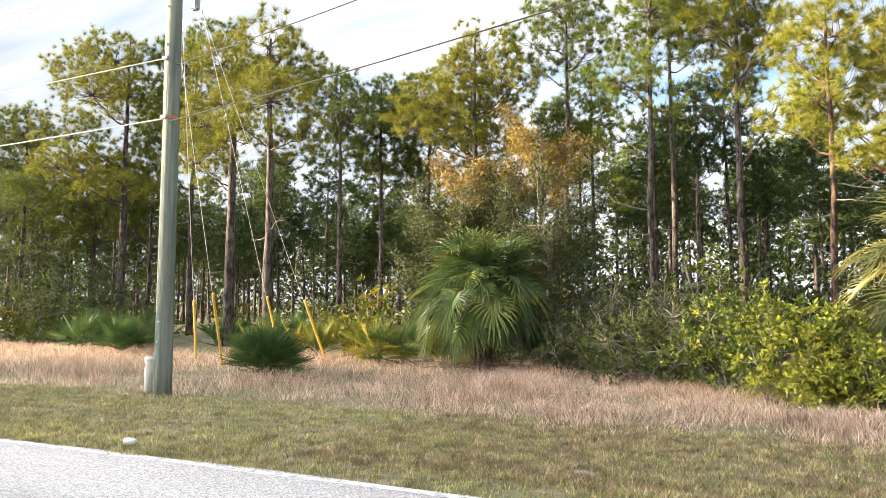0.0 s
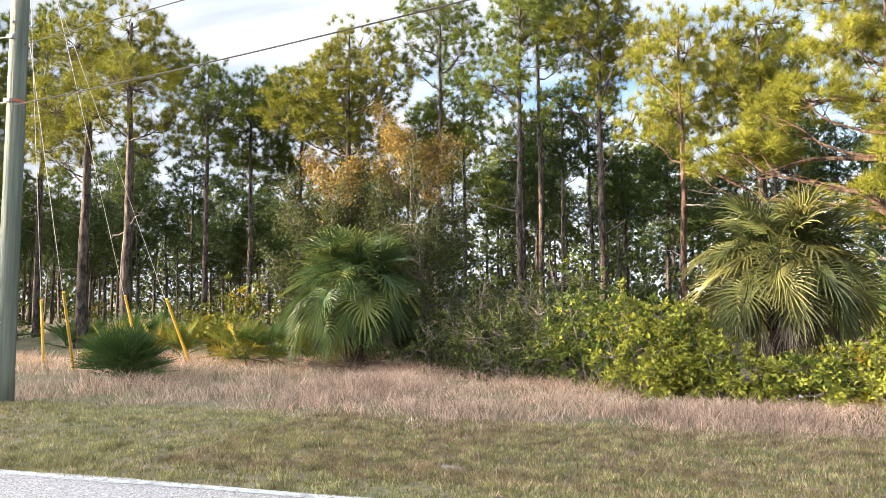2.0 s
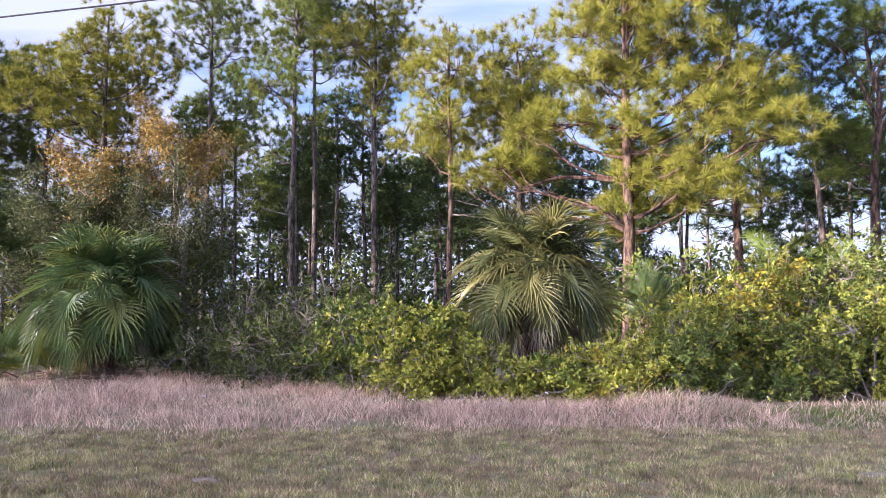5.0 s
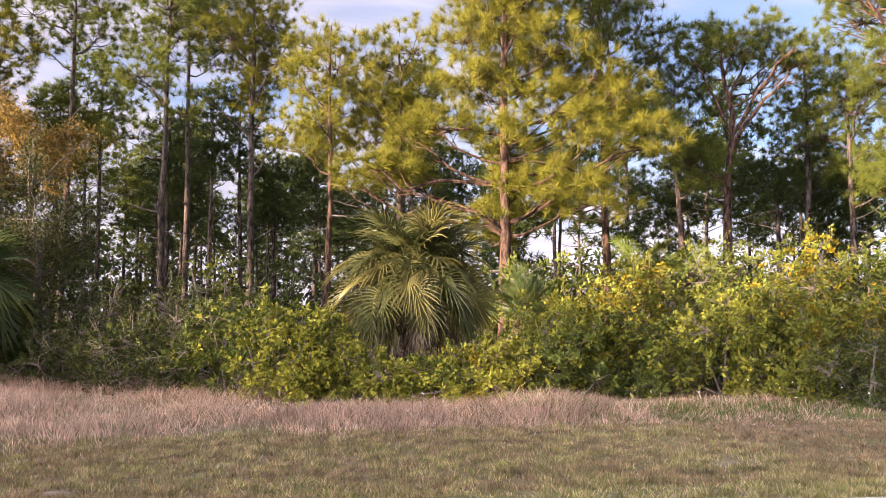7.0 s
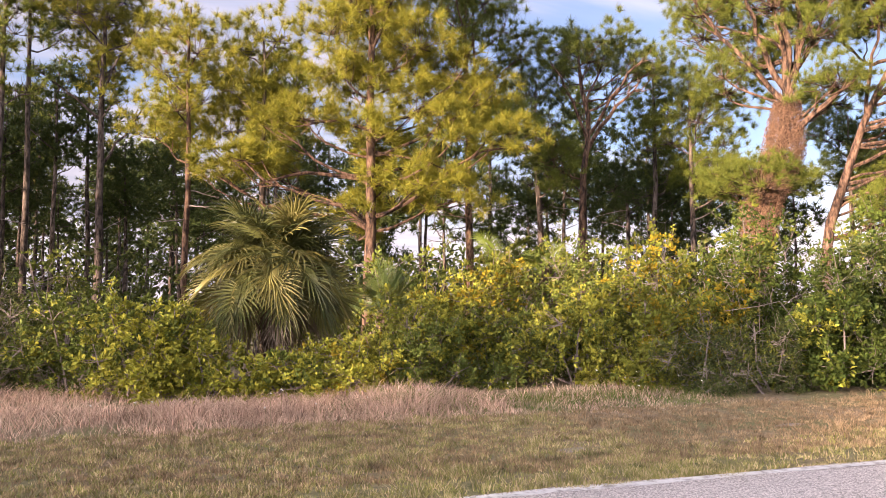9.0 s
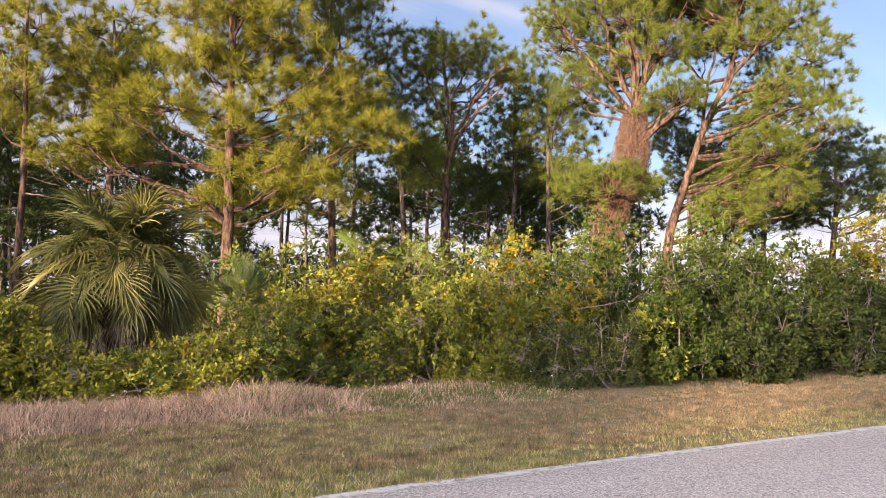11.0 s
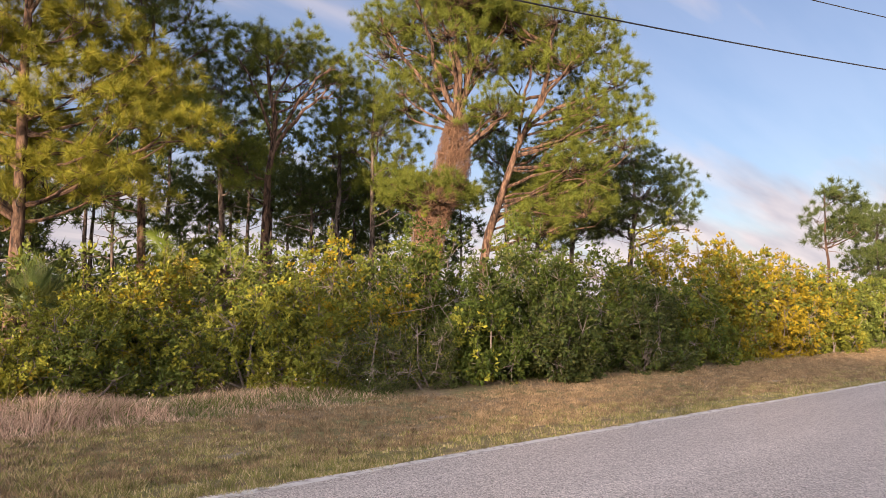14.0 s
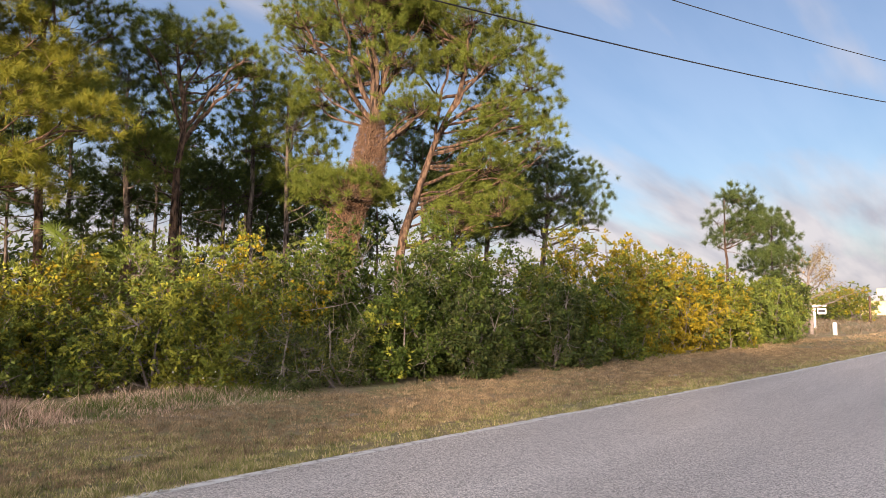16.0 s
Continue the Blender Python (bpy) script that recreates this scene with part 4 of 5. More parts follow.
# the wood behind: a few shapes, repeated, most with the wood's shade in the needle colour
FAR = []
for n, (top, low, wide, shape, tone) in enumerate(((13.0, 7.6, 1.9, "dome", SHADED), (12.0, 7.0, 1.6, "column", SHADED), (13.6, 8.8, 2.0, "umbrella", MID), (11.4, 6.2, 1.8, "dome", SHADED),
                                                   (8.2, 3.2, 1.6, "column", SHADED), (9.6, 4.4, 1.8, "dome", SHADED))):
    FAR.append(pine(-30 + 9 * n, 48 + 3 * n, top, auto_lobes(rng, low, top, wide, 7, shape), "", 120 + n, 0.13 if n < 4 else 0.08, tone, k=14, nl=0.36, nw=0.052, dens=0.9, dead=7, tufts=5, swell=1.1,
                    label="tall slender pine inside the wood" if n < 4 else "younger dark pine with a low crown", group="pines inside the wood", split=False))
rng = np.random.default_rng(77)
spots = []


def scatter(count, x0, x1, y0, y1, kinds, gap=1.8, wide=1.0):
    made = 0
    while made < count:
        x, y = rng.uniform(x0, x1), rng.uniform(y0, y1)
        if all((x - a) ** 2 + (y - b) ** 2 > gap * gap for a, b in spots):
            spots.append((x, y))
            copy_thing(FAR[kinds[made % len(kinds)]], Matrix.LocRotScale((x, y, 0), Euler((rng.normal() * 0.012, rng.normal() * 0.012, rng.uniform(0, 6.28))), (wide, wide, rng.uniform(0.82, 1.08))))
            made += 1


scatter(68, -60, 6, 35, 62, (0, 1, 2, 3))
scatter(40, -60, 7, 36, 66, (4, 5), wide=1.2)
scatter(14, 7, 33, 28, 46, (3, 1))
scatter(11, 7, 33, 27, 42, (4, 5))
# unseen pines added across the road, sunward, to shade the verge; heights set strip by strip
for n in range(30):
    u = -34 + 68 * (n + rng.uniform(0.2, 0.8)) / 30
    d = 58 + 8 * (n % 3) + rng.uniform(-2, 2)
    x, y = 5 - 0.927 * d + 0.375 * u, 12 - 0.375 * d - 0.927 * u
    if abs(y - edge(np.array(x)) + 3.3) < 6:
        continue
    copy_thing(FAR[4 + n % 2], Matrix.LocRotScale((x, y, 0), Euler((0, 0, rng.uniform(0, 6.28))), (2.0, 2.0, (1.6 if n % 2 == 0 else 1.3) * (1.24 if 7 < u < 18 else 1.08 if 0 < u < 7 else 0.8 if u < -9 else 1.0))))
# the wood goes on past the edge of the view
scatter(12, -80, -47, 24, 40, (0, 3, 1), wide=1.2)


# ---------------------------------------------------------------- palms
def fan(seed, stalk, blade, ribs=34, droop=0.5, spread=2.1, fold=0.6, rise=0.0, joined=0.45, lank=0.62):
    """One fan leaf, its stalk along +y: a bent rib that carries pleated blades, joined near the rib, free and hanging towards their tips.
    fold: radians by which the rib bends down; rise: degrees at which the leaf is held; joined: how far the blades are grown together."""
    rng = np.random.default_rng(seed)
    g = Geo()
    down = np.array([0, -math.sin(radians(rise)), -math.cos(radians(rise))])
    s = np.linspace(0, 1, 5)
    arc = np.stack([0 * s, stalk * s, 0 * s], -1) + down * (0.10 * stalk * s ** 2)[:, None]
    tube(g, arc, np.linspace(0.022, 0.012, 5), 4, False)
    turn = fold * np.linspace(0.7, 1, 5)
    step = np.stack([0 * turn, np.cos(turn), -np.sin(turn)], -1) * blade * 0.09
    spine = np.concatenate([arc[[-1]], arc[-1] + np.cumsum(step, 0)])
    t = np.array([0.03, 0.25, 0.45, 0.62, 0.82, 1.0])
    gapped = 2 * spread / ribs
    for a in np.linspace(-1, 1, ribs):
        q = 1 - abs(a)
        p, rib = along(spine, np.array([max(0.0, q) ** 1.2]))
        ang = spread * math.copysign(abs(a) ** 0.95, a)
        f, side = rib[0], np.array([1.0, 0, 0])
        nrm = np.cross(side, f)
        d = unit(f * math.cos(ang) + side * math.sin(ang) + nrm * 0.25 * abs(math.sin(ang)) + rng.normal(size=3) * 0.02)
        ln = blade * (0.70 + 0.30 * q) * rng.uniform(0.9, 1.08)
        hang = droop * rng.uniform(0.6, 1.5)
        pts = [p[0] + d * 0.03 * ln]
        for u, v in zip(t[:-1], t[1:]):
            pts.append(pts[-1] + unit(d + down * hang * max(0.0, (0.5 * (u + v) - 0.3)) ** 1.3 * 3.2 + rng.normal(size=3) * 0.06 * u) * ln * (v - u))
        pts = np.array(pts)
        across = unit(np.cross(d, nrm))
        up = np.cross(across, d)
        full = gapped * ln * np.minimum(t, joined) * 1.08
        w = full * np.where(t <= joined, 1.0, np.clip(1.02 - (t - joined) / (1 - joined), 0.04, 1) ** lank)
        L, R = pts - across * w[:, None] / 2, pts + across * w[:, None] / 2
        M = pts - up * w[:, None] * 0.38
        v = np.stack([L, M, R], 1).reshape(-1, 3)
        k = np.arange(len(t) - 1) * 3
        web = np.array([(-16, -13, 3), (-16, 3, 0)] if a > -1 else np.zeros((0, 3)), int).reshape(-1, 3)
        g.add(v, np.concatenate([web, np.stack([k, k + 1, k + 4], -1), np.stack([k, k + 4, k + 3], -1), np.stack([k + 1, k + 2, k + 5], -1), np.stack([k + 1, k + 5, k + 4], -1)]))
    return g


FANS = {}


def fan_mesh(kind, n, mat, **kw):
    if (kind, n) not in FANS:
        FANS[kind, n] = fan(n + 7, **kw).mesh("frond", mat)
    return FANS[kind, n]


def palm(name, x, y, label, seed, height, reach, fronds, mat, kind, trunk_r=0.2, dead=8, stalk=0.95, blade=1.0, low=-50, high=85, group="", category="palm tree", droop=0.5, ribs=34, fold=0.6, litter=0, spread=2.1, joined=0.45):
    """A palm: stubby trunk, a rosette of fan leaves, dead ones hanging under it. low and high: degrees of the leaves' rise."""
    rng = np.random.default_rng(seed)
    ob = base(name, x, y, label, category, group)
    if trunk_r:
        g = Geo()
        z = np.linspace(-0.1, height, 9)
        tube(g, np.stack([0.05 * np.sin(z * 2), 0.04 * np.cos(z * 3), z], -1), trunk_r * (1 + 0.12 * np.sin(np.arange(9) * 2.1)), 10)
        for _ in range(int(60 * height)):
            a, h = rng.uniform(0, 6.28), rng.uniform(0.1, height)
            p = np.array([math.cos(a) * trunk_r, math.sin(a) * trunk_r, h])
            tube(g, [p, p + np.array([math.cos(a) * 0.10, math.sin(a) * 0.10, 0.16])], [0.03, 0.018], 4)
        part("trunk", g, PALM_TRUNK, ob, "brown booted trunk")
    for i in range(fronds):
        u = (i + 0.5) / fronds
        rise = radians(low + (high - low) * u ** 0.85 + rng.normal() * 6)
        az = i * 2.39996 + rng.uniform(-0.25, 0.25)
        upright = 0.6 if math.degrees(rise) > 45 else 1.0
        size = reach * rng.uniform(0.86, 1.06) * (1.0 if trunk_r == 0 else (1.0, 0.88, 1.0, 0.76)[i % 4])
        held = 20 * round(math.degrees(rise) / 20)
        me = fan_mesh(kind + str(held), i % 3, mat, stalk=stalk, blade=blade, droop=droop, ribs=ribs, fold=fold * upright, spread=spread, rise=held, joined=joined)
        fr = new("frond", me)
        fr.parent = ob
        fr.matrix_basis = Matrix.LocRotScale((0.08 * math.cos(az), 0.08 * math.sin(az), height + 0.15 * rng.uniform(-1, 1)), Matrix.Rotation(az, 3, "Z").to_euler(), None) @ pose(0, 0, 0, math.degrees(rise), rng.normal() * 20, 0) @ Matrix.Scale(size, 4)
    for i in range(dead):
        az = i * 2.39996 + 1.0
        me = fan_mesh("dead", i % 3, FROND_DRY, stalk=0.6, blade=0.95, droop=0.7, spread=0.8, ribs=18, fold=0.3, rise=-60, joined=0.3)
        fr = tagged(new("dead_frond", me), "hanging dead grey-brown frond")
        fr.parent = ob
        fr.matrix_basis = pose(0.16 * math.cos(az), 0.16 * math.sin(az), height * rng.uniform(0.75, 0.95) + 0.1, 0, 0, math.degrees(az) - 90) @ pose(0, 0, 0, -48 + rng.normal() * 14, rng.normal() * 20, 0) @ Matrix.Scale(rng.uniform(0.6, 0.95), 4)
    for i in range(litter):
        az = rng.uniform(0, 6.28)
        d = rng.uniform(0.5, 1.7)
        fr = tagged(new("dead_frond", fan_mesh("dead", i % 3, FROND_DRY)), "fallen dead grey frond")
        fr.parent = ob
        fr.matrix_basis = pose(d * math.cos(az), d * math.sin(az), 0.14, 0, 0, rng.uniform(0, 360)) @ pose(0, 0, 0, rng.normal() * 9 + 6, rng.normal() * 30, 0) @ Matrix.Scale(rng.uniform(0.45, 0.75), 4)
    return ob


palm("cabbage_palm", -7.37, 16.6, "young cabbage palm with drooping green fan leaves", 3, 1.76, 1.14, 128, FROND, "green", 0.24, 16, stalk=1.0, blade=0.78, low=-34, high=88, litter=30, droop=0.40, ribs=25, fold=1.05, spread=1.9, joined=0.36)
palm("cabbage_palm", 1.92, 14.6, "full olive cabbage palm behind yellow-green shrubs", 4, 2.08, 1.08, 134, FROND_B, "olive", 0.26, 16, stalk=0.98, blade=0.76, low=-34, high=88, litter=8, droop=0.40, ribs=25, fold=1.05, spread=1.9, joined=0.36)
palm("cabbage_palm", 5.0, 17.5, "small dark green fan palm beside the shrubs", 5, 1.35, 0.64, 26, FROND, "dark", 0.16, 3, low=10, droop=0.12, fold=0.2, spread=1.3, joined=0.35)
palm("cabbage_palm", 7.9, 17.0, "small yellowing fan palm above the shrubs", 6, 2.45, 0.55, 16, PALMETTO_Y, "yellow", 0.12, 6, low=-60, droop=0.6)
palm("cabbage_palm", 9.2, 17.2, "small yellowing fan palm above the shrubs", 8, 2.5, 0.5, 12, PALMETTO_Y, "yellow", 0.12, 4, low=-20, droop=0.5)


def palmetto(x, y, label, seed, reach, fronds, mat=None, kind="saw", low=14, group="saw palmettos"):
    return palm("saw_palmetto", x, y, label, seed, 0.12, reach, fronds, mat or PALMETTO, kind, 0.0, 0, stalk=0.5, blade=0.5, low=low, high=80, group=group, category="palmetto", droop=0.05, ribs=21, fold=0.25, spread=1.6, joined=0.3)


palmetto(-10.95, 13.0, "round dense green saw palmetto in dry grass", 21, 1.0, 130)
palmetto(-20.2, 17.0, "low green saw palmetto at the wood's edge", 22, 1.05, 60)
palmetto(-11.0, 17.6, "yellowing saw palmetto beside the palm", 23, 1.15, 26, PALMETTO_Y, "sawy")
saw = palmetto(-16.0, 20.0, "low green saw palmetto under the pines", 24, 1.2, 18)
sawy = palmetto(-13.6, 18.6, "yellow-green saw palmetto under the pines", 25, 1.1, 18, PALMETTO_Y, "sawy")
rng = np.random.default_rng(31)
for n in range(34):
    x, y = rng.uniform(-30, -8) if n < 24 else rng.uniform(-12, -3), rng.uniform(17.2, 24)
    copy_thing((saw, sawy)[n % 2], Matrix.LocRotScale((x, y, 0), Euler((0, 0, rng.uniform(0, 6.28))), Vector((1, 1, 1)) * rng.uniform(0.8, 1.25)))


# ---------------------------------------------------------------- shrubs and broad-leaved trees
def shrub(name, x, y, rx, ry, h, mat, label, seed, count, leaf=0.075, lobes=18, category="shrub", group="shrubs along the verge", z0=0.05, stems=9, sprays=22, slim=0.58, mat2=None, share2=0.0, bare=0):
    """A shrub: stems from the root, lobed leaf masses, and sprays that break the outline."""
    rng = np.random.default_rng(seed)
    ob = base(name, x, y, label, category, group)
    wood, green, other = Geo(), Geo(), Geo()
    a = rng.uniform(0, 6.28, lobes)
    u = (np.arange(lobes) + rng.uniform(0, 1, lobes)) / lobes
    q = np.sqrt(np.clip(1 - (u - 0.35) ** 2 / 0.5, 0.05, 1)) * rng.uniform(0.45, 0.85, lobes)
    c = np.stack([np.cos(a) * q * rx, np.sin(a) * q * ry, z0 + u ** 1.15 * h * 0.84], -1)
    size = np.stack([np.full(lobes, rx * 0.42), np.full(lobes, ry * 0.42), np.full(lobes, h * 0.24)], -1) * rng.uniform(0.7, 1.2, (lobes, 1))
    for p, s in zip(c, size):
        n = int(count / lobes * rng.uniform(0.7, 1.3))
        # leaves gather in bunches at the twig ends, most of them on the outside of a lobe
        m = max(2, n // 13)
        td = unit(rng.normal(size=(m, 3)) + np.array([0, 0, 0.15]))
        tc = p + td * s * rng.uniform(0.35, 1.15, (m, 1)) ** 0.7
        tc[:, 2] = np.maximum(tc[:, 2], 0.06)
        gold = rng.uniform(size=m) < share2 * (0.3 + 1.4 * np.clip(tc[:, 2] / h, 0, 1)) * 0.9
        pick = rng.integers(0, m, n)
        out = unit(unit(rng.normal(size=(n, 3))) + td[pick] * 0.75 + np.array([0, 0, 0.2]))
        pos = tc[pick] + out * leaf * rng.uniform(0.1, 0.9, (n, 1))
        keep = pos[:, 2] > 0.03
        two = gold[pick] & keep if mat2 else np.zeros(n, bool)
        leaves(green, rng, pos[keep & ~two], out[keep & ~two], leaf, slim, loose=0.3)
        if two.any():
            leaves(other, rng, pos[two], out[two], leaf, slim, loose=0.3)
        if rng.uniform() < stems / lobes:
            mid = p * np.array([0.55, 0.55, 0.5]) + rng.normal(size=3) * 0.08
            tube(wood, [np.array([rng.normal() * 0.12, rng.normal() * 0.12, -0.05]), mid, p, p + unit(p) * s * 0.8], [0.024, 0.018, 0.012, 0.005], 5)
        for t in tc[: m // 3]:
            tube(wood, [p, (p + t) / 2 + rng.normal(size=3) * 0.03, t], [0.009, 0.006, 0.003], 3, False)
    for _ in range(sprays):
        p = c[rng.integers(lobes)]
        d = unit(np.array([rng.normal(), rng.normal(), abs(rng.normal()) * 1.3 + 0.25]))
        ln = rng.uniform(0.15, 0.45) * min(1.2, 0.35 + h * 0.25)
        s0 = p + d * np.array([rx * 0.36, ry * 0.36, h * 0.2])
        s1 = s0 + d * ln + np.array([0, 0, 0.06])
        tube(wood, [s0, (s0 + s1) / 2 + rng.normal(size=3) * 0.03, s1], [0.008, 0.006, 0.003], 3, False)
        n = int(14 + 50 * ln)
        t = rng.uniform(0.1, 1.05, (n, 1))
        leaves(green, rng, s0 + (s1 - s0) * t + rng.normal(size=(n, 3)) * 0.035, unit(rng.normal(size=(n, 3)) + d * 0.7), leaf * 0.85, slim)
    for _ in range(bare):
        p = c[rng.integers(lobes)]
        d = unit(rng.normal(size=3) + np.array([0, 0, 0.5]))
        pts = limb_curve(rng, p, math.atan2(d[1], d[0]), rng.uniform(0.4, 0.9), math.asin(d[2]), rng.uniform(-0.8, 0.5), 5)
        tube(wood, pts, [0.009, 0.008, 0.006, 0.004, 0.002], 3, False)
    tagged(part("branchwork", wood, TWIG, ob, "thin grey stems"), kind="stuff")
    part("foliage", green, mat, ob)
    if other.n:
        part("turning_leaves", other, mat2, ob, "yellow turning leaves")
    return ob


# x, y, half width, half depth, height, leaf, second leaf, share, count, leaf size, words
SHRUBS = (
    (-3.6, 16.4, 1.6, 1.2, 2.1, LEAF_GREY, LEAF_GREEN, 0.3, 9000, 0.055, "grey twiggy shrub with sparse small leaves"),
    (-5.2, 17.4, 1.2, 1.1, 2.0, LEAF_DEEP, LEAF_GREY, 0.3, 8000, 0.055, "dark twiggy shrub beside the palm"),
    (-3.0, 15.2, 1.5, 0.8, 1.3, LEAF_DEEP, LEAF_GREEN, 0.4, 7000, 0.06, "low dark twiggy shrub behind dry grass"),
    (-5.0, 16.2, 1.2, 0.7, 1.3, LEAF_DEEP, LEAF_GREY, 0.4, 6000, 0.055, "low dark twiggy shrub beside the palm"),
    (-2.2, 17.6, 1.5, 1.1, 2.5, LEAF_GREEN, LEAF_OLIVE, 0.3, 5200, 0.065, "rounded green shrub at the wood's edge"),
    (-1.6, 14.6, 1.1, 0.9, 1.6, LEAF_GREEN, LEAF_LIME, 0.4, 4600, 0.075, "green shrub turning yellow-green"),
    (-0.4, 13.35, 1.1, 0.8, 1.65, LEAF_LIME, LEAF_GREEN, 0.3, 5200, 0.08, "bright yellow-green broad-leaved shrub"),
    (0.5, 12.85, 0.9, 0.6, 0.85, LEAF_LIME, LEAF_OLIVE, 0.25, 3800, 0.08, "bright yellow-green broad-leaved shrub"),
    (1.7, 12.60, 0.95, 0.6, 0.68, LEAF_LIME, LEAF_GREEN, 0.35, 3800, 0.075, "yellow-green shrub under the palm"),
    (3.0, 12.65, 1.05, 0.7, 0.92, LEAF_LIME, LEAF_GOLD, 0.25, 4400, 0.075, "yellow-green shrub under the palm"),
    (4.2, 13.25, 1.1, 0.8, 1.7, LEAF_OLIVE, LEAF_LIME, 0.4, 5000, 0.075, "olive shrub with yellow tips"),
    (4.3, 12.55, 0.9, 0.6, 1.1, LEAF_GREEN, LEAF_LIME, 0.4, 3600, 0.075, "low green shrub in front of the thicket"),
    (5.4, 14.0, 1.2, 1.0, 2.0, LEAF_LIME, LEAF_GOLD, 0.3, 6000, 0.08, "yellow-green leafy thicket shrub"),
    (6.0, 13.2, 1.0, 0.7, 1.4, LEAF_GREEN, LEAF_LIME, 0.4, 4800, 0.08, "green thicket shrub with yellow tips"),
    (6.8, 15.0, 1.3, 1.1, 2.7, LEAF_OLIVE, LEAF_GOLD, 0.35, 6400, 0.08, "olive thicket shrub turning gold"),
    (7.5, 13.0, 1.1, 0.9, 1.9, LEAF_LIME, LEAF_GREEN, 0.4, 6000, 0.08, "yellow-green leafy thicket shrub"),
    (8.6, 14.4, 1.4, 1.1, 3.0, LEAF_GREEN, LEAF_OLIVE, 0.4, 7200, 0.08, "tall green leafy thicket shrub"),
    (8.4, 11.9, 0.9, 0.8, 1.7, LEAF_OLIVE, LEAF_GOLD, 0.35, 5000, 0.075, "olive thicket shrub turning gold"),
    (9.8, 13.4, 1.4, 1.2, 3.0, LEAF_OLIVE, LEAF_GOLD, 0.4, 7200, 0.08, "tall olive shrub with golden tips"),
    (8.75, 10.75, 0.75, 0.6, 1.15, LEAF_DEEP, LEAF_OLIVE, 0.2, 5200, 0.04, "low dark fine-leaved roadside bush"),
    (9.75, 10.4, 0.7, 0.6, 1.25, LEAF_DEEP, LEAF_OLIVE, 0.3, 5200, 0.04, "low dark fine-leaved roadside bush"),
    (10.0, 11.6, 0.8, 0.7, 1.9, LEAF_OLIVE, LEAF_GOLD, 0.6, 4800, 0.075, "shrub with a golden branch"),
    (11.2, 12.2, 1.2, 1.1, 3.0, LEAF_HEDGE, LEAF_OLIVE, 0.3, 7600, 0.08, "tall dense green thicket shrub"),
    (12.6, 13.6, 1.4, 1.2, 3.7, LEAF_HEDGE, LEAF_OLIVE, 0.3, 7600, 0.085, "tall dense green thicket shrub"),
    (11.5, 10.5, 0.9, 0.8, 1.9, LEAF_HEDGE, LEAF_LIME, 0.25, 6000, 0.085, "dense green broad-leaved shrub"),
    (12.9, 11.2, 1.2, 1.0, 2.9, LEAF_HEDGE, LEAF_DEEP, 0.4, 7600, 0.085, "tall dense green thicket shrub"),
    (13.2, 9.7, 0.9, 0.8, 1.8, LEAF_DEEP, LEAF_HEDGE, 0.4, 6000, 0.09, "dark green broad-leaved thicket shrub"),
    (14.6, 10.4, 1.3, 1.0, 2.8, LEAF_HEDGE, LEAF_DEEP, 0.4, 7600, 0.085, "dense green roadside thicket shrub"),
    (15.0, 12.4, 1.5, 1.2, 3.7, LEAF_HEDGE, LEAF_OLIVE, 0.3, 7200, 0.09, "tall dense green thicket shrub"),
    (16.2, 9.6, 1.1, 0.9, 2.1, LEAF_DEEP, LEAF_HEDGE, 0.4, 6000, 0.09, "dark green broad-leaved thicket shrub"),
    (17.4, 11.2, 1.5, 1.2, 3.2, LEAF_HEDGE, LEAF_OLIVE, 0.4, 7200, 0.09, "tall dense green thicket shrub"),
    (18.6, 9.6, 1.3, 0.9, 2.3, LEAF_HEDGE, LEAF_OLIVE, 0.5, 6000, 0.09, "green shrub by the verge"),
    (20.0, 11.6, 1.6, 1.2, 3.5, LEAF_OLIVE, LEAF_GOLD, 0.7, 7200, 0.095, "tall thicket shrub turning gold"),
    (21.4, 9.8, 1.4, 1.0, 2.6, LEAF_OLIVE, LEAF_GOLD, 0.4, 6000, 0.095, "olive roadside shrub turning gold"),
    (23.0, 11.2, 1.7, 1.2, 3.4, LEAF_GOLD, LEAF_OLIVE, 0.3, 7000, 0.10, "golden yellow tall roadside shrub"),
    (25.0, 9.7, 1.6, 1.0, 2.7, LEAF_GOLD, LEAF_GREEN, 0.4, 6200, 0.10, "golden yellow leafy roadside shrub"),
    (26.6, 11.0, 1.8, 1.2, 3.2, LEAF_GOLD, LEAF_OLIVE, 0.4, 6200, 0.11, "golden yellow tall roadside shrub"),
    (28.4, 9.4, 1.6, 1.0, 2.3, LEAF_OLIVE, LEAF_GOLD, 0.4, 5200, 0.11, "olive roadside shrub turning gold"),
    (30.4, 10.4, 1.8, 1.2, 2.6, LEAF_GREEN, LEAF_GOLD, 0.3, 5200, 0.12, "green shrub by the young pine"),
    (33.0, 9.2, 1.7, 1.0, 1.9, LEAF_GREEN, LEAF_OLIVE, 0.4, 4600, 0.12, "green shrub by the verge"),
    (35.8, 10.0, 2.0, 1.2, 2.4, LEAF_GREEN, LEAF_OLIVE, 0.4, 4600, 0.13, "green shrub by the verge"),
    (39.0, 10.2, 2.0, 1.2, 2.5, LEAF_DEEP, LEAF_GREEN, 0.4, 4600, 0.13, "dark green shrub by the verge"),
    (41.2, 11.3, 1.5, 1.0, 1.7, LEAF_DEEP, LEAF_OLIVE, 0.4, 4200, 0.14, "dark green shrub by the verge"),
)
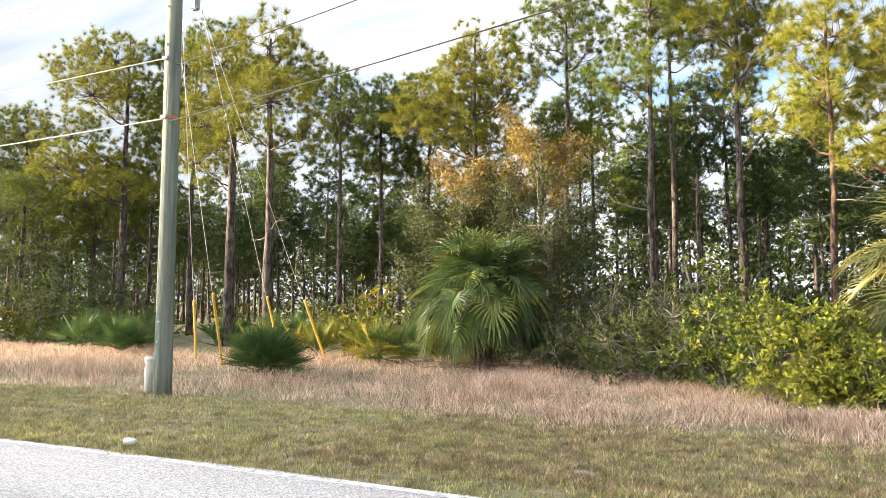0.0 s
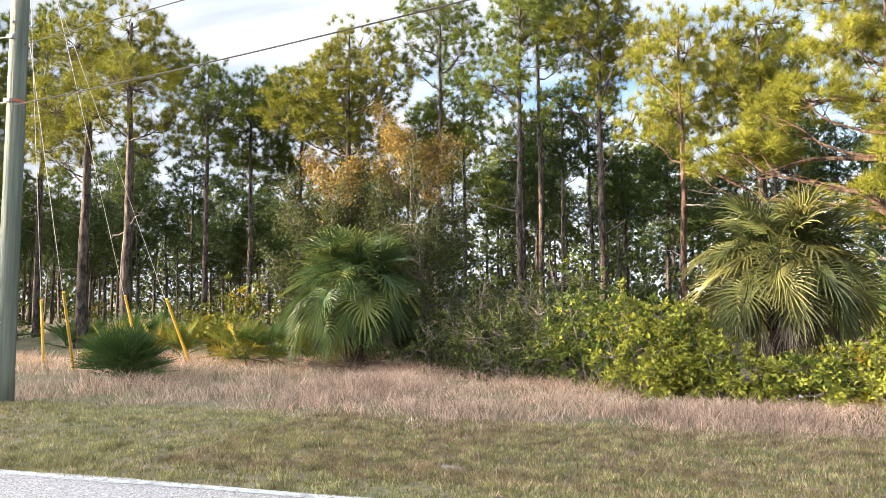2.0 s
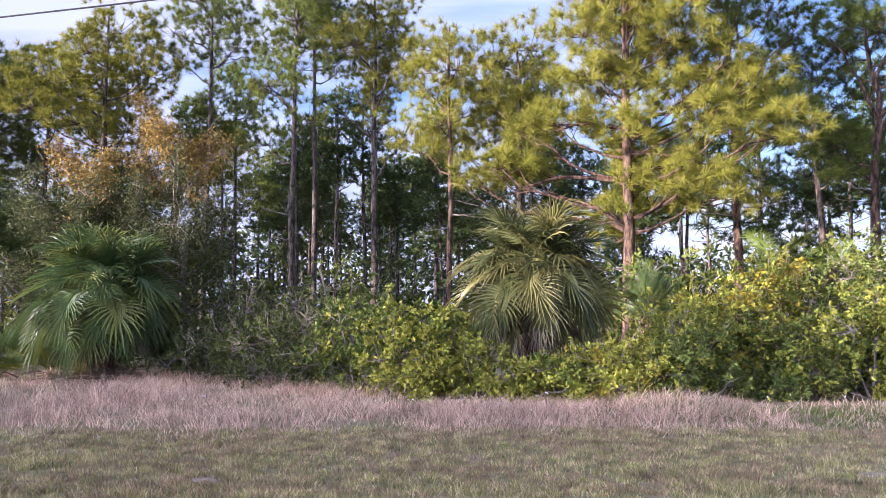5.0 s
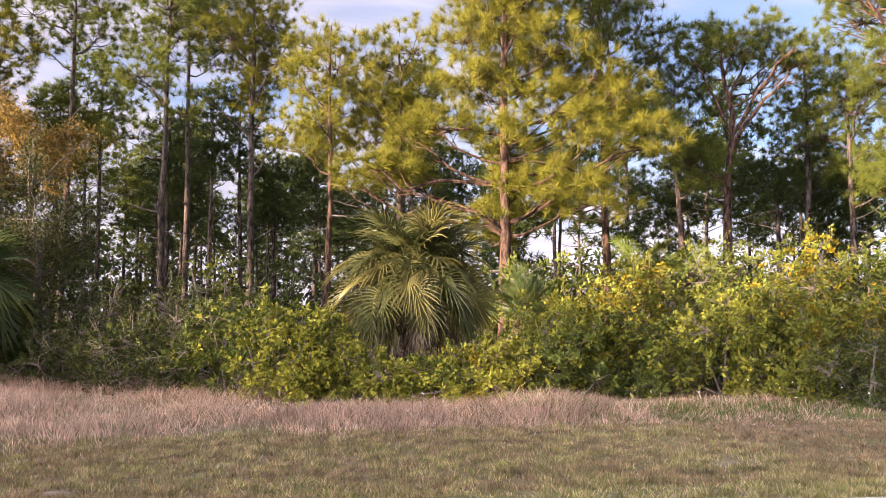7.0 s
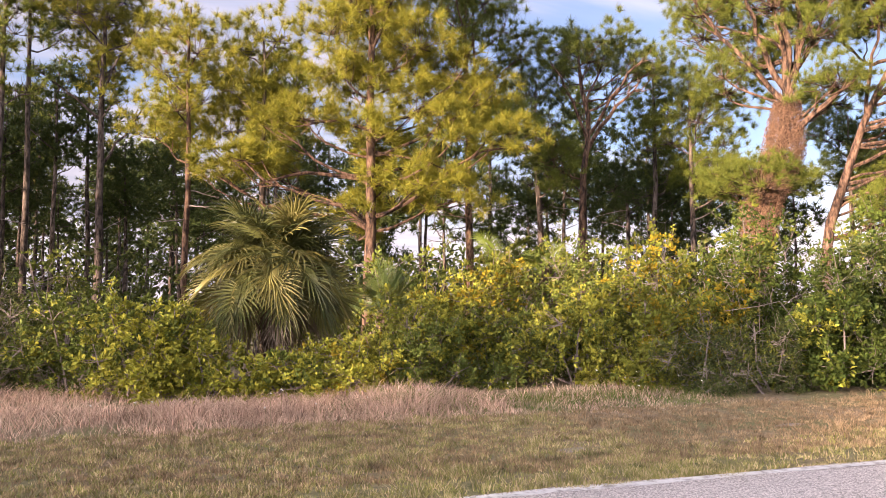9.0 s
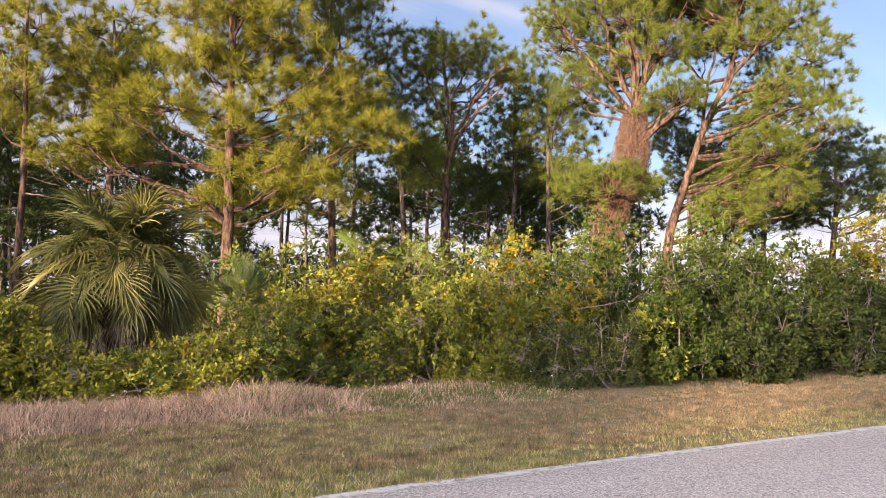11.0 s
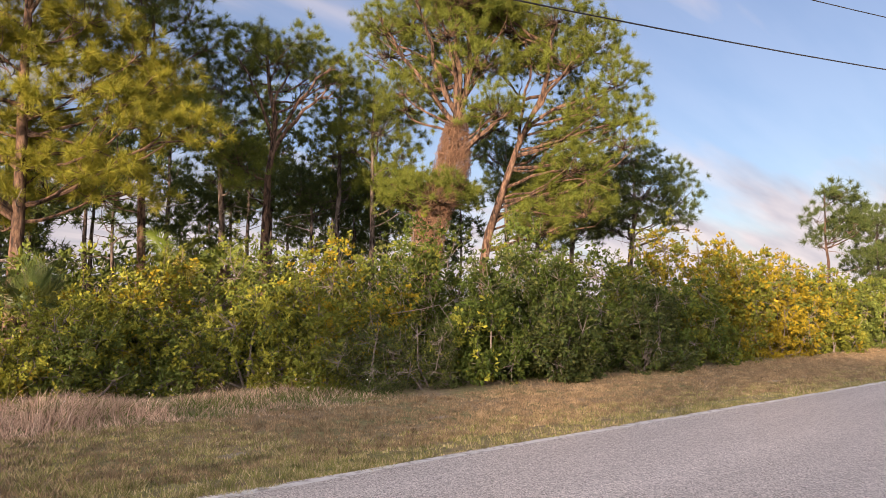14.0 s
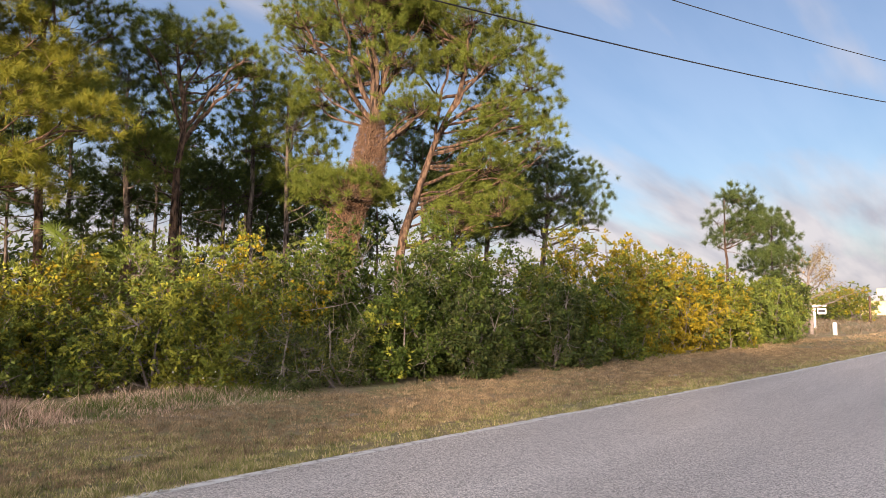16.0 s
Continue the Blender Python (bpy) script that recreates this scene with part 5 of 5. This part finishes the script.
for n, (x, y, rx, ry, h, m1, m2, share, count, leaf, words) in enumerate(SHRUBS):
    shrub("shrub", x, y, rx * (1.15 if n > 11 else 1.0), ry, h * (1.12 if x > 19 else 0.97 if n > 11 else 1.0), m1, words, 200 + n, int(count * (1.4 if x > 19 else 1.2 if n > 4 else 1.0)), leaf * (1.12 if n > 4 else 1.0), mat2=m2, share2=share * 0.6, bare=30 if n < 4 else 2, sprays=26, stems=9 if n < 12 else 3)


def broadleaf(x, y, h, wide, label, seed, mat, mat2, count, leaf=0.07, low=0.3, limbs=12, r=0.11, share2=0.3, name="oak_tree", tall=None):
    """A small tree: trunk that forks, twisting limbs, leaf bunches at their ends with gaps between."""
    rng = np.random.default_rng(seed)
    ob = base(name, x, y, label, "tree", "")
    w, a, b = Geo(), Geo(), Geo()
    tube(w, [(0, 0, -0.1), (0.1, 0, h * 0.2), (-0.05, 0.1, h * 0.45), (0.05, 0, h * 0.8)], [r * 1.2, r, r * 0.8, r * 0.3], 8)
    part("trunk", w, TWIG, ob, smooth=True)
    for i in range(limbs):
        u = (i + 0.5) / limbs
        z = h * (low * 0.6 + 0.55 * u)
        az = i * 2.4 + rng.uniform(-0.5, 0.5)
        ln = wide * (1.05 - 0.5 * u) * rng.uniform(0.7, 1.15)
        pts = limb_curve(rng, np.array([0, 0, z]), az, ln, 0.15 + 0.75 * u, 0.15, 7)
        lw, lg = Geo(), Geo()
        tube(lw, pts, r * 0.45 * np.linspace(1, 0.25, 7), 5)
        m = 16
        q, t = along(pts, rng.uniform(0.25, 1.0, m))
        for p, d in zip(q, t):
            e = p + unit(d * 0.6 + rng.normal(size=3) * 0.7) * rng.uniform(0.25, 0.75)
            tube(lw, [p, (p + e) / 2 + rng.normal(size=3) * 0.04, e], [0.012, 0.008, 0.003], 3, False)
            n = int(count / limbs / m * rng.uniform(0.5, 1.5))
            f = rng.uniform(0.2, 1.1, (n, 1))
            leaves(lg, rng, p + (e - p) * f + rng.normal(size=(n, 3)) * 0.13, rng.normal(size=(n, 3)), leaf, 0.5)
        lo = part("limb", lw, TWIG, ob)
        if lg.n:
            part("foliage", lg, mat2 if u > 1 - share2 else mat, lo)
    return ob


broadleaf(-9.3, 19.4, 6.0, 2.9, "young oak with grey-green leaves", 61, LEAF_GREY, LEAF_TAN, 24000, 0.08, share2=0.18, limbs=16)
broadleaf(-7.0, 20.0, 7.7, 2.7, "young oak with yellow-brown top leaves", 62, LEAF_GREY, LEAF_TAN, 26000, 0.08, share2=0.38, limbs=18)
broadleaf(-6.3, 18.6, 4.6, 2.0, "small dark oak behind the palm", 63, LEAF_DEEP, LEAF_GREY, 15000, 0.075, share2=0.3, limbs=14)
broadleaf(46.0, 10.7, 5.4, 2.6, "bare grey twiggy tree with few tan leaves", 64, LEAF_TAN, LEAF_TAN, 2600, 0.10, limbs=16)
# undergrowth inside the wood
rng = np.random.default_rng(55)
UNDER = [shrub("understory_shrub", -12.4 + 5 * n, 20 + 2 * n, 1.5, 1.3, 2.3, m1, words, 300 + n, 1250, 0.135, group="undergrowth in the wood", mat2=m2, share2=0.3, sprays=14)
         for n, (m1, m2, words) in enumerate(((LEAF_OLIVE, LEAF_GOLD, "yellow-green shrub under the pines"), (LEAF_GREEN, LEAF_OLIVE, "green shrub under the pines"), (LEAF_DEEP, LEAF_GREEN, "dark shrub under the pines")))]
for n in range(56):
    x, y = rng.uniform(-42, 24), rng.uniform(18.5, 40)
    s = rng.uniform(0.6, 1.2)
    copy_thing(UNDER[n % 3], Matrix.LocRotScale((x, y, 0), Euler((0, 0, rng.uniform(0, 6.28))), (s, s, s * rng.uniform(0.6, 1.1))))
for n, (x, y, rx, h) in enumerate(((-27.5, 19.5, 1.7, 2.6), (-31, 21.5, 2.2, 4.6), (-35, 23, 2.5, 6.0), (-29, 24, 1.8, 3.4), (-38, 22, 2.4, 5.0))):
    shrub("thicket_shrub", x, y, rx, rx * 0.9, h, LEAF_GREEN, "tall dense green thicket at the wood's edge", 330 + n, 6500, 0.10, group="thicket at the wood's edge", mat2=LEAF_GREY, share2=0.5)
for n, (x, y, s) in enumerate(((12, 20, 1.4), (15, 18, 1.4), (20, 16, 1.5), (9, 19, 1.3), (6.5, 19.5, 1.2), (-1, 21, 1.2), (-3.5, 20, 1.1))):
    copy_thing(UNDER[1 + n % 2], Matrix.LocRotScale((x, y, 0), Euler((0, 0, n)), (s, s, s)))
for n in range(10):
    x, y, s = 6 + 2.5 * n + rng.uniform(-0.6, 0.6), rng.uniform(18.5, 30), rng.uniform(1.0, 1.4)
    copy_thing(UNDER[1 + n % 2], Matrix.LocRotScale((x, y, 0), Euler((0, 0, n * 1.7)), (s * 0.9, s * 0.9, s * 1.1)))
for n in range(18):
    x = rng.uniform(66, 150)
    s = rng.uniform(1.0, 2.2)
    copy_thing(UNDER[n % 2], Matrix.LocRotScale((x, rng.uniform(20, 60) if x > 80 else rng.uniform(22, 40), 0), Euler((0, 0, n)), (s, s, s * 0.8)))


for n in range(10):
    x = 92 + 4 * n
    s = rng.uniform(1.6, 2.4)
    copy_thing(UNDER[n % 2], Matrix.LocRotScale((x, x * (0.185 + 0.004 * n), 0), Euler((0, 0, n)), (s, s, s * 0.8)))


def far_wood(seed):
    """The far side of the wood and the distant tree line, too small to tell apart."""
    rng = np.random.default_rng(seed)
    g = Geo()
    n = 4600
    x = rng.uniform(-150, 60, n)
    y = 74 + rng.normal(size=n) * 5
    h = np.array([(9.5 if a < 6 else 6.0) + 3.5 * noise.noise((a * 0.12, 0, 0)) + 2.5 * noise.noise((a * 0.6, 2, 0)) for a in x])
    z = rng.uniform(0, 1, n) * np.maximum(h, 1.5)
    m = 11
    c = np.repeat(np.stack([x, y, z], -1), m, 0) + rng.normal(size=(n * m, 3)) * 0.7
    leaves(g, rng, c, rng.normal(size=(n * m, 3)), 0.7, 0.5)
    n = 1500
    x = rng.uniform(140, 420, n)
    y = rng.uniform(30, 210, n)
    h = np.array([4.5 + 3 * noise.noise((a * 0.05, b * 0.05, 0)) for a, b in zip(x, y)])
    c = np.repeat(np.stack([x, y, rng.uniform(0, 1, n) * h], -1), m, 0) + rng.normal(size=(n * m, 3)) * 1.2
    leaves(g, rng, c, rng.normal(size=(n * m, 3)), 1.1, 0.5)
    return tagged(new("far_wood", g.mesh("far_wood", LEAF_DEEP)), "distant low hazy tree line", "woods", kind="stuff")


far_wood(9)


# ---------------------------------------------------------------- pole, wires, guys
def lathe(pts, sides=16):
    bm = bmesh.new()
    rings = [[bm.verts.new((r * math.cos(2 * math.pi * i / sides), r * math.sin(2 * math.pi * i / sides), z)) for i in range(sides)] for r, z in pts]
    for a, b in zip(rings, rings[1:]):
        for i in range(sides):
            bm.faces.new((a[i], a[(i + 1) % sides], b[(i + 1) % sides], b[i]))
    bm.faces.new(rings[-1])
    bm.faces.new(rings[0][::-1])
    return bm


def block(x, y, z, sx, sy, sz, bevel=0.01):
    bm = bmesh.new()
    bmesh.ops.create_cube(bm, size=1, matrix=Matrix.LocRotScale((x, y, z), None, (sx, sy, sz)))
    bmesh.ops.bevel(bm, geom=bm.edges[:], offset=bevel, segments=2, affect="EDGES")
    return bm


PX, PY = -10.37, 9.54
pole = base("utility_pole", PX, PY, "weathered greenish treated-wood utility pole in the verge", "utility pole")
bm_part("shaft", lathe([(0.165, -0.3), (0.155, 0.5), (0.15, 2), (0.14, 5), (0.125, 8), (0.115, 9.6)], 20), POLE_WOOD, pole, smooth=True)
for z in (4.88, 5.95, 7.55):
    bm_part("clamp", block(-0.02, -0.15, z, 0.14, 0.07, 0.06), STEEL, pole, "steel wire clamp")
bm_part("clamp_strap", lathe([(0.145, 4.86), (0.150, 4.86), (0.150, 4.90), (0.145, 4.90)]), RED_TAG, pole, "rusty strap")
bm_part("riser_pipe", lathe([(0.018, 5.0), (0.018, 7.0)], 8), STEEL, pole).matrix_basis = pose(-0.13, -0.05, 0)
bm_part("insulator_box", block(0.52, -0.02, 6.95, 0.13, 0.12, 0.34, 0.02), STEEL, pole, "grey hanging service box")
gg = Geo()
tube(gg, [(0.1, 0, 7.2), (0.25, 0, 7.1), (0.35, 0, 7.2), (0.5, 0, 7.15)], 0.01, 5)
part("service_lead", gg, CABLE, pole)
for i, z in enumerate((0.9, 1.25, 6.9, 7.05, 6.2)):
    bm_part("bolt", block(0.02 * (i % 2), -0.155, z, 0.04, 0.03, 0.04, 0.006), STEEL, pole)


def wire(name, pts, mat, r, label):
    g = Geo()
    tube(g, pts, r, 5, False)
    ob = tagged(new(name, g.mesh(name, mat)), label, "cable")
    return ob


xs = np.linspace(PX, 42, 40)
wire("overhead_cable", np.stack([xs, 6.75 - 0.26 * xs, 4.73 + 0.0142 * xs + 0.00203 * xs ** 2], -1), CABLE, 0.010, "black overhead cable from pole to pole")
wire("overhead_cable", np.stack([xs, 6.85 - 0.26 * xs, 5.70 + 0.0021 * (xs + 2) ** 2], -1), CABLE, 0.008, "thin black overhead cable from pole to pole")
xs = np.linspace(-64, PX, 30)
# cables left of the pole: their sunlit paleness is put into the colour
for z, sag, r in ((4.85, 0.35, 0.011), (5.95, 0.3, 0.009), (7.55, 0.1, 0.009)):
    u = (xs + 64) / (64 + PX)
    wire("overhead_cable", np.stack([xs, 9.3 + 0.1 * u, z + 0.5 * (1 - u) - sag * 4 * u * (1 - u)], -1), CABLE_PALE, r, "overhead cable from pole to pole, coloured pale as sunlit")
wire("overhead_cable", np.stack([xs, 9.45 + 14 * (1 - (xs + 64) / (64 + PX)), 8.6 + 0 * xs], -1), CABLE_PALE, 0.01, "thin overhead cable, coloured pale as sunlit")
far_pole = tagged(new("utility_pole", bpy.data.objects["shaft"].data), "wooden utility pole across the road", "utility pole")
far_pole.matrix_basis = pose(42, -4.2, 0)
left_pole = tagged(new("utility_pole", bpy.data.objects["shaft"].data), "wooden utility pole along the verge", "utility pole")
left_pole.matrix_basis = pose(-64, 9.4, 0)

ANCHORS = ((-15.4, 15.4, 8.8, 2.2), (-12.85, 13.7, 6.9, 2.2), (-13.75, 17.0, 8.9, 2.4), (-12.2, 17.0, 8.2, 2.3))
for ax, ay, az, ln in ANCHORS:
    guy = base("guy_wire", ax, ay, "steel guy wire with a yellow plastic guard", "guy wire", "guy wires of the pole")
    d = np.array([PX - ax, PY - ay, az])
    gg = Geo()
    tube(gg, [(0, 0, -0.1), d * 0.5 - np.array([0, 0, 0.06]), d], 0.0055, 4, False)
    part("wire", gg, CABLE_PALE, guy)
    u = d / np.linalg.norm(d)
    gg = Geo()
    tube(gg, [u * 0.1, u * ln * 0.5, u * ln], 0.032, 8)
    part("guard", gg, YELLOW, guy, "yellow plastic guard tube")

ped = base("cable_marker", -10.80, 9.62, "off-white plastic cable marker post with an orange tag", "marker post")
bm_part("post", lathe([(0.075, -0.1), (0.075, 0.5), (0.07, 0.56), (0.07, 0.57)]), WHITE, ped, smooth=True)
bm_part("cap", lathe([(0.082, 0.55), (0.082, 0.59), (0.06, 0.615), (0.02, 0.62)]), WHITE, ped, smooth=True)
bm_part("tag", block(-0.03, -0.072, 0.47, 0.04, 0.014, 0.07, 0.003), RED_TAG, ped, "orange warning tag")

jug = base("plastic_bottle", -6.94, 5.9, "crushed white plastic bottle lying on grass", "bottle")
jug.matrix_basis = pose(-6.94, 5.9, 0.045, 0, 88, 20) @ Matrix.Scale(0.68, 4)
bm_part("body", lathe([(0.03, -0.10), (0.055, -0.09), (0.058, 0.0), (0.05, 0.06), (0.025, 0.10)], 12), WHITE, jug, smooth=True)
bm_part("cap", lathe([(0.02, 0.10), (0.02, 0.125), (0.012, 0.128)], 10), STEEL, jug)


def patch(x, y, rx, ry, seed):
    """A bare sandy spot in the grass."""
    rng = np.random.default_rng(seed)
    g = Geo()
    n = 22
    a = np.arange(n) * 2 * np.pi / n
    rr = 1 + 0.25 * np.sin(a * 2 + seed) + rng.normal(size=n) * 0.10
    v = [(0, 0, 0.008)] + [(math.cos(t) * rx * q * 0.6, math.sin(t) * ry * q * 0.6, 0.003) for t, q in zip(a, rr)] + [(math.cos(t) * rx * q, math.sin(t) * ry * q, -0.025) for t, q in zip(a, rr)]
    f = []
    for i in range(n):
        j = (i + 1) % n
        f += [(0, 1 + i, 1 + j), (1 + i, 1 + n + i, 1 + n + j), (1 + i, 1 + n + j, 1 + j)]
    g.add(v, f)
    ob = tagged(new("sand_patch", g.mesh("sand_patch", SAND, True)), "bare sandy patch in mown grass", "sand", kind="stuff")
    ob.matrix_basis = pose(x, y, 0)


for n, p in enumerate(((-2.18, 6.93, 0.16, 0.07), (4.05, 7.08, 0.2, 0.12), (7.5, 7.56, 0.2, 0.08), (16.2, 6.5, 0.3, 0.12), (-1.86, 7.19, 0.02, 0.02))):
    patch(*p, n)

# the far end: sign, stub, house
sign = base("for_sale_sign", 60.1, 13.8, "white wooden sign post with a hanging panel", "sign")
bm_part("post", block(0, 0, 0.8, 0.2, 0.2, 1.8, 0.02), WHITE, sign)
bm_part("arm", block(0.1, -0.38, 1.62, 0.12, 0.9, 0.12, 0.02), WHITE, sign)
panel = bm_part("panel", block(0.1, -0.5, 1.22, 0.05, 0.6, 0.45, 0.02), WHITE, sign, "white hanging panel")
bm_part("panel_print", block(0.065, -0.5, 1.24, 0.03, 0.45, 0.2, 0.01), DARK_BOARD, sign, "dark printed band")
stub = base("marker_stub", 45.5, 9.4, "short white marker stub in grass", "marker post")
bm_part("post", lathe([(0.12, -0.1), (0.12, 0.6), (0.08, 0.68)]), WHITE, stub, smooth=True)
house = base("house", 176, 26.0, "far low stucco house with a blue-grey roof", "house")
bm_part("wall", block(0, 0, 1.4, 16, 12, 2.8, 0.05), STUCCO, house)
bm = bmesh.new()
rv = [bm.verts.new(c) for c in ((-8.6, -6.6, 2.8), (8.6, -6.6, 2.8), (8.6, 6.6, 2.8), (-8.6, 6.6, 2.8), (-4, 0, 4.6), (4, 0, 4.6))]
for q in ((0, 1, 5, 4), (1, 2, 5), (2, 3, 4, 5), (3, 0, 4), (3, 2, 1, 0)):
    bm.faces.new([rv[i] for i in q])
bm_part("roof", bm, ROOF, house)
bm_part("upper_wall", block(2, 0, 4.6, 6, 5, 1.6, 0.05), STUCCO, house)
for yy in (-3, 2):
    bm_part("window", block(-8.02, yy, 1.5, 0.06, 1.4, 1.1, 0.02), GLASS, house)
fence_post = tagged(bm_part("wooden_post", lathe([(0.12, -0.1), (0.11, 2.6), (0.09, 2.65)]), BARK_RED), "reddish wooden post in the field", "post")
fence_post.matrix_basis = pose(86, 14.6, 0)


# a broken pale branch caught in the hedge, and flowers in the dry grass
rng = np.random.default_rng(5)
snag = base("dead_branch", 9.5, 10.05, "broken pale dead branch in the hedge", "branch", z=1.3)
g = Geo()
tube(g, [(-0.75, 0.1, 0.12), (-0.2, -0.1, 0.2), (0.3, -0.05, 0.28), (0.8, 0.3, 0.1)], [0.006, 0.008, 0.006, 0.003], 5)
for p, q in (((-0.2, -0.1, 0.2), (-0.3, -0.2, -0.25)), ((0.3, -0.05, 0.28), (0.55, -0.2, -0.2)), ((0.1, -0.08, 0.24), (-0.1, -0.2, 0.55)), ((-0.5, 0, 0.16), (-0.7, -0.1, 0.5)), ((0.5, 0.1, 0.2), (0.9, -0.1, 0.45))):
    tube(g, [p, [(a + c) / 2 + 0.04 for a, c in zip(p, q)], q], [0.005, 0.004, 0.002], 4)
part("twig", g, TWIG, snag)
g = Geo()
n = 26
x = rng.uniform(-4, 9.5, n)
c = np.stack([x, dry_near(x) + rng.uniform(0.3, 2.2, n), rng.uniform(0.2, 0.42, n)], -1)
leaves(g, rng, np.repeat(c, 5, 0), rng.normal(size=(n * 5, 3)) + np.array([0, 0, 0.4]), 0.022, 0.8)
gs = Geo()
for p in c:
    tube(gs, [(p[0], p[1], -0.02), p], 0.0015, 3, False)
flowers = tagged(new("wildflower", g.mesh("wildflower", WHITE)), "tiny white wildflowers among dry grass", "flowers", kind="stuff")
part("stem", gs, WEED, flowers)
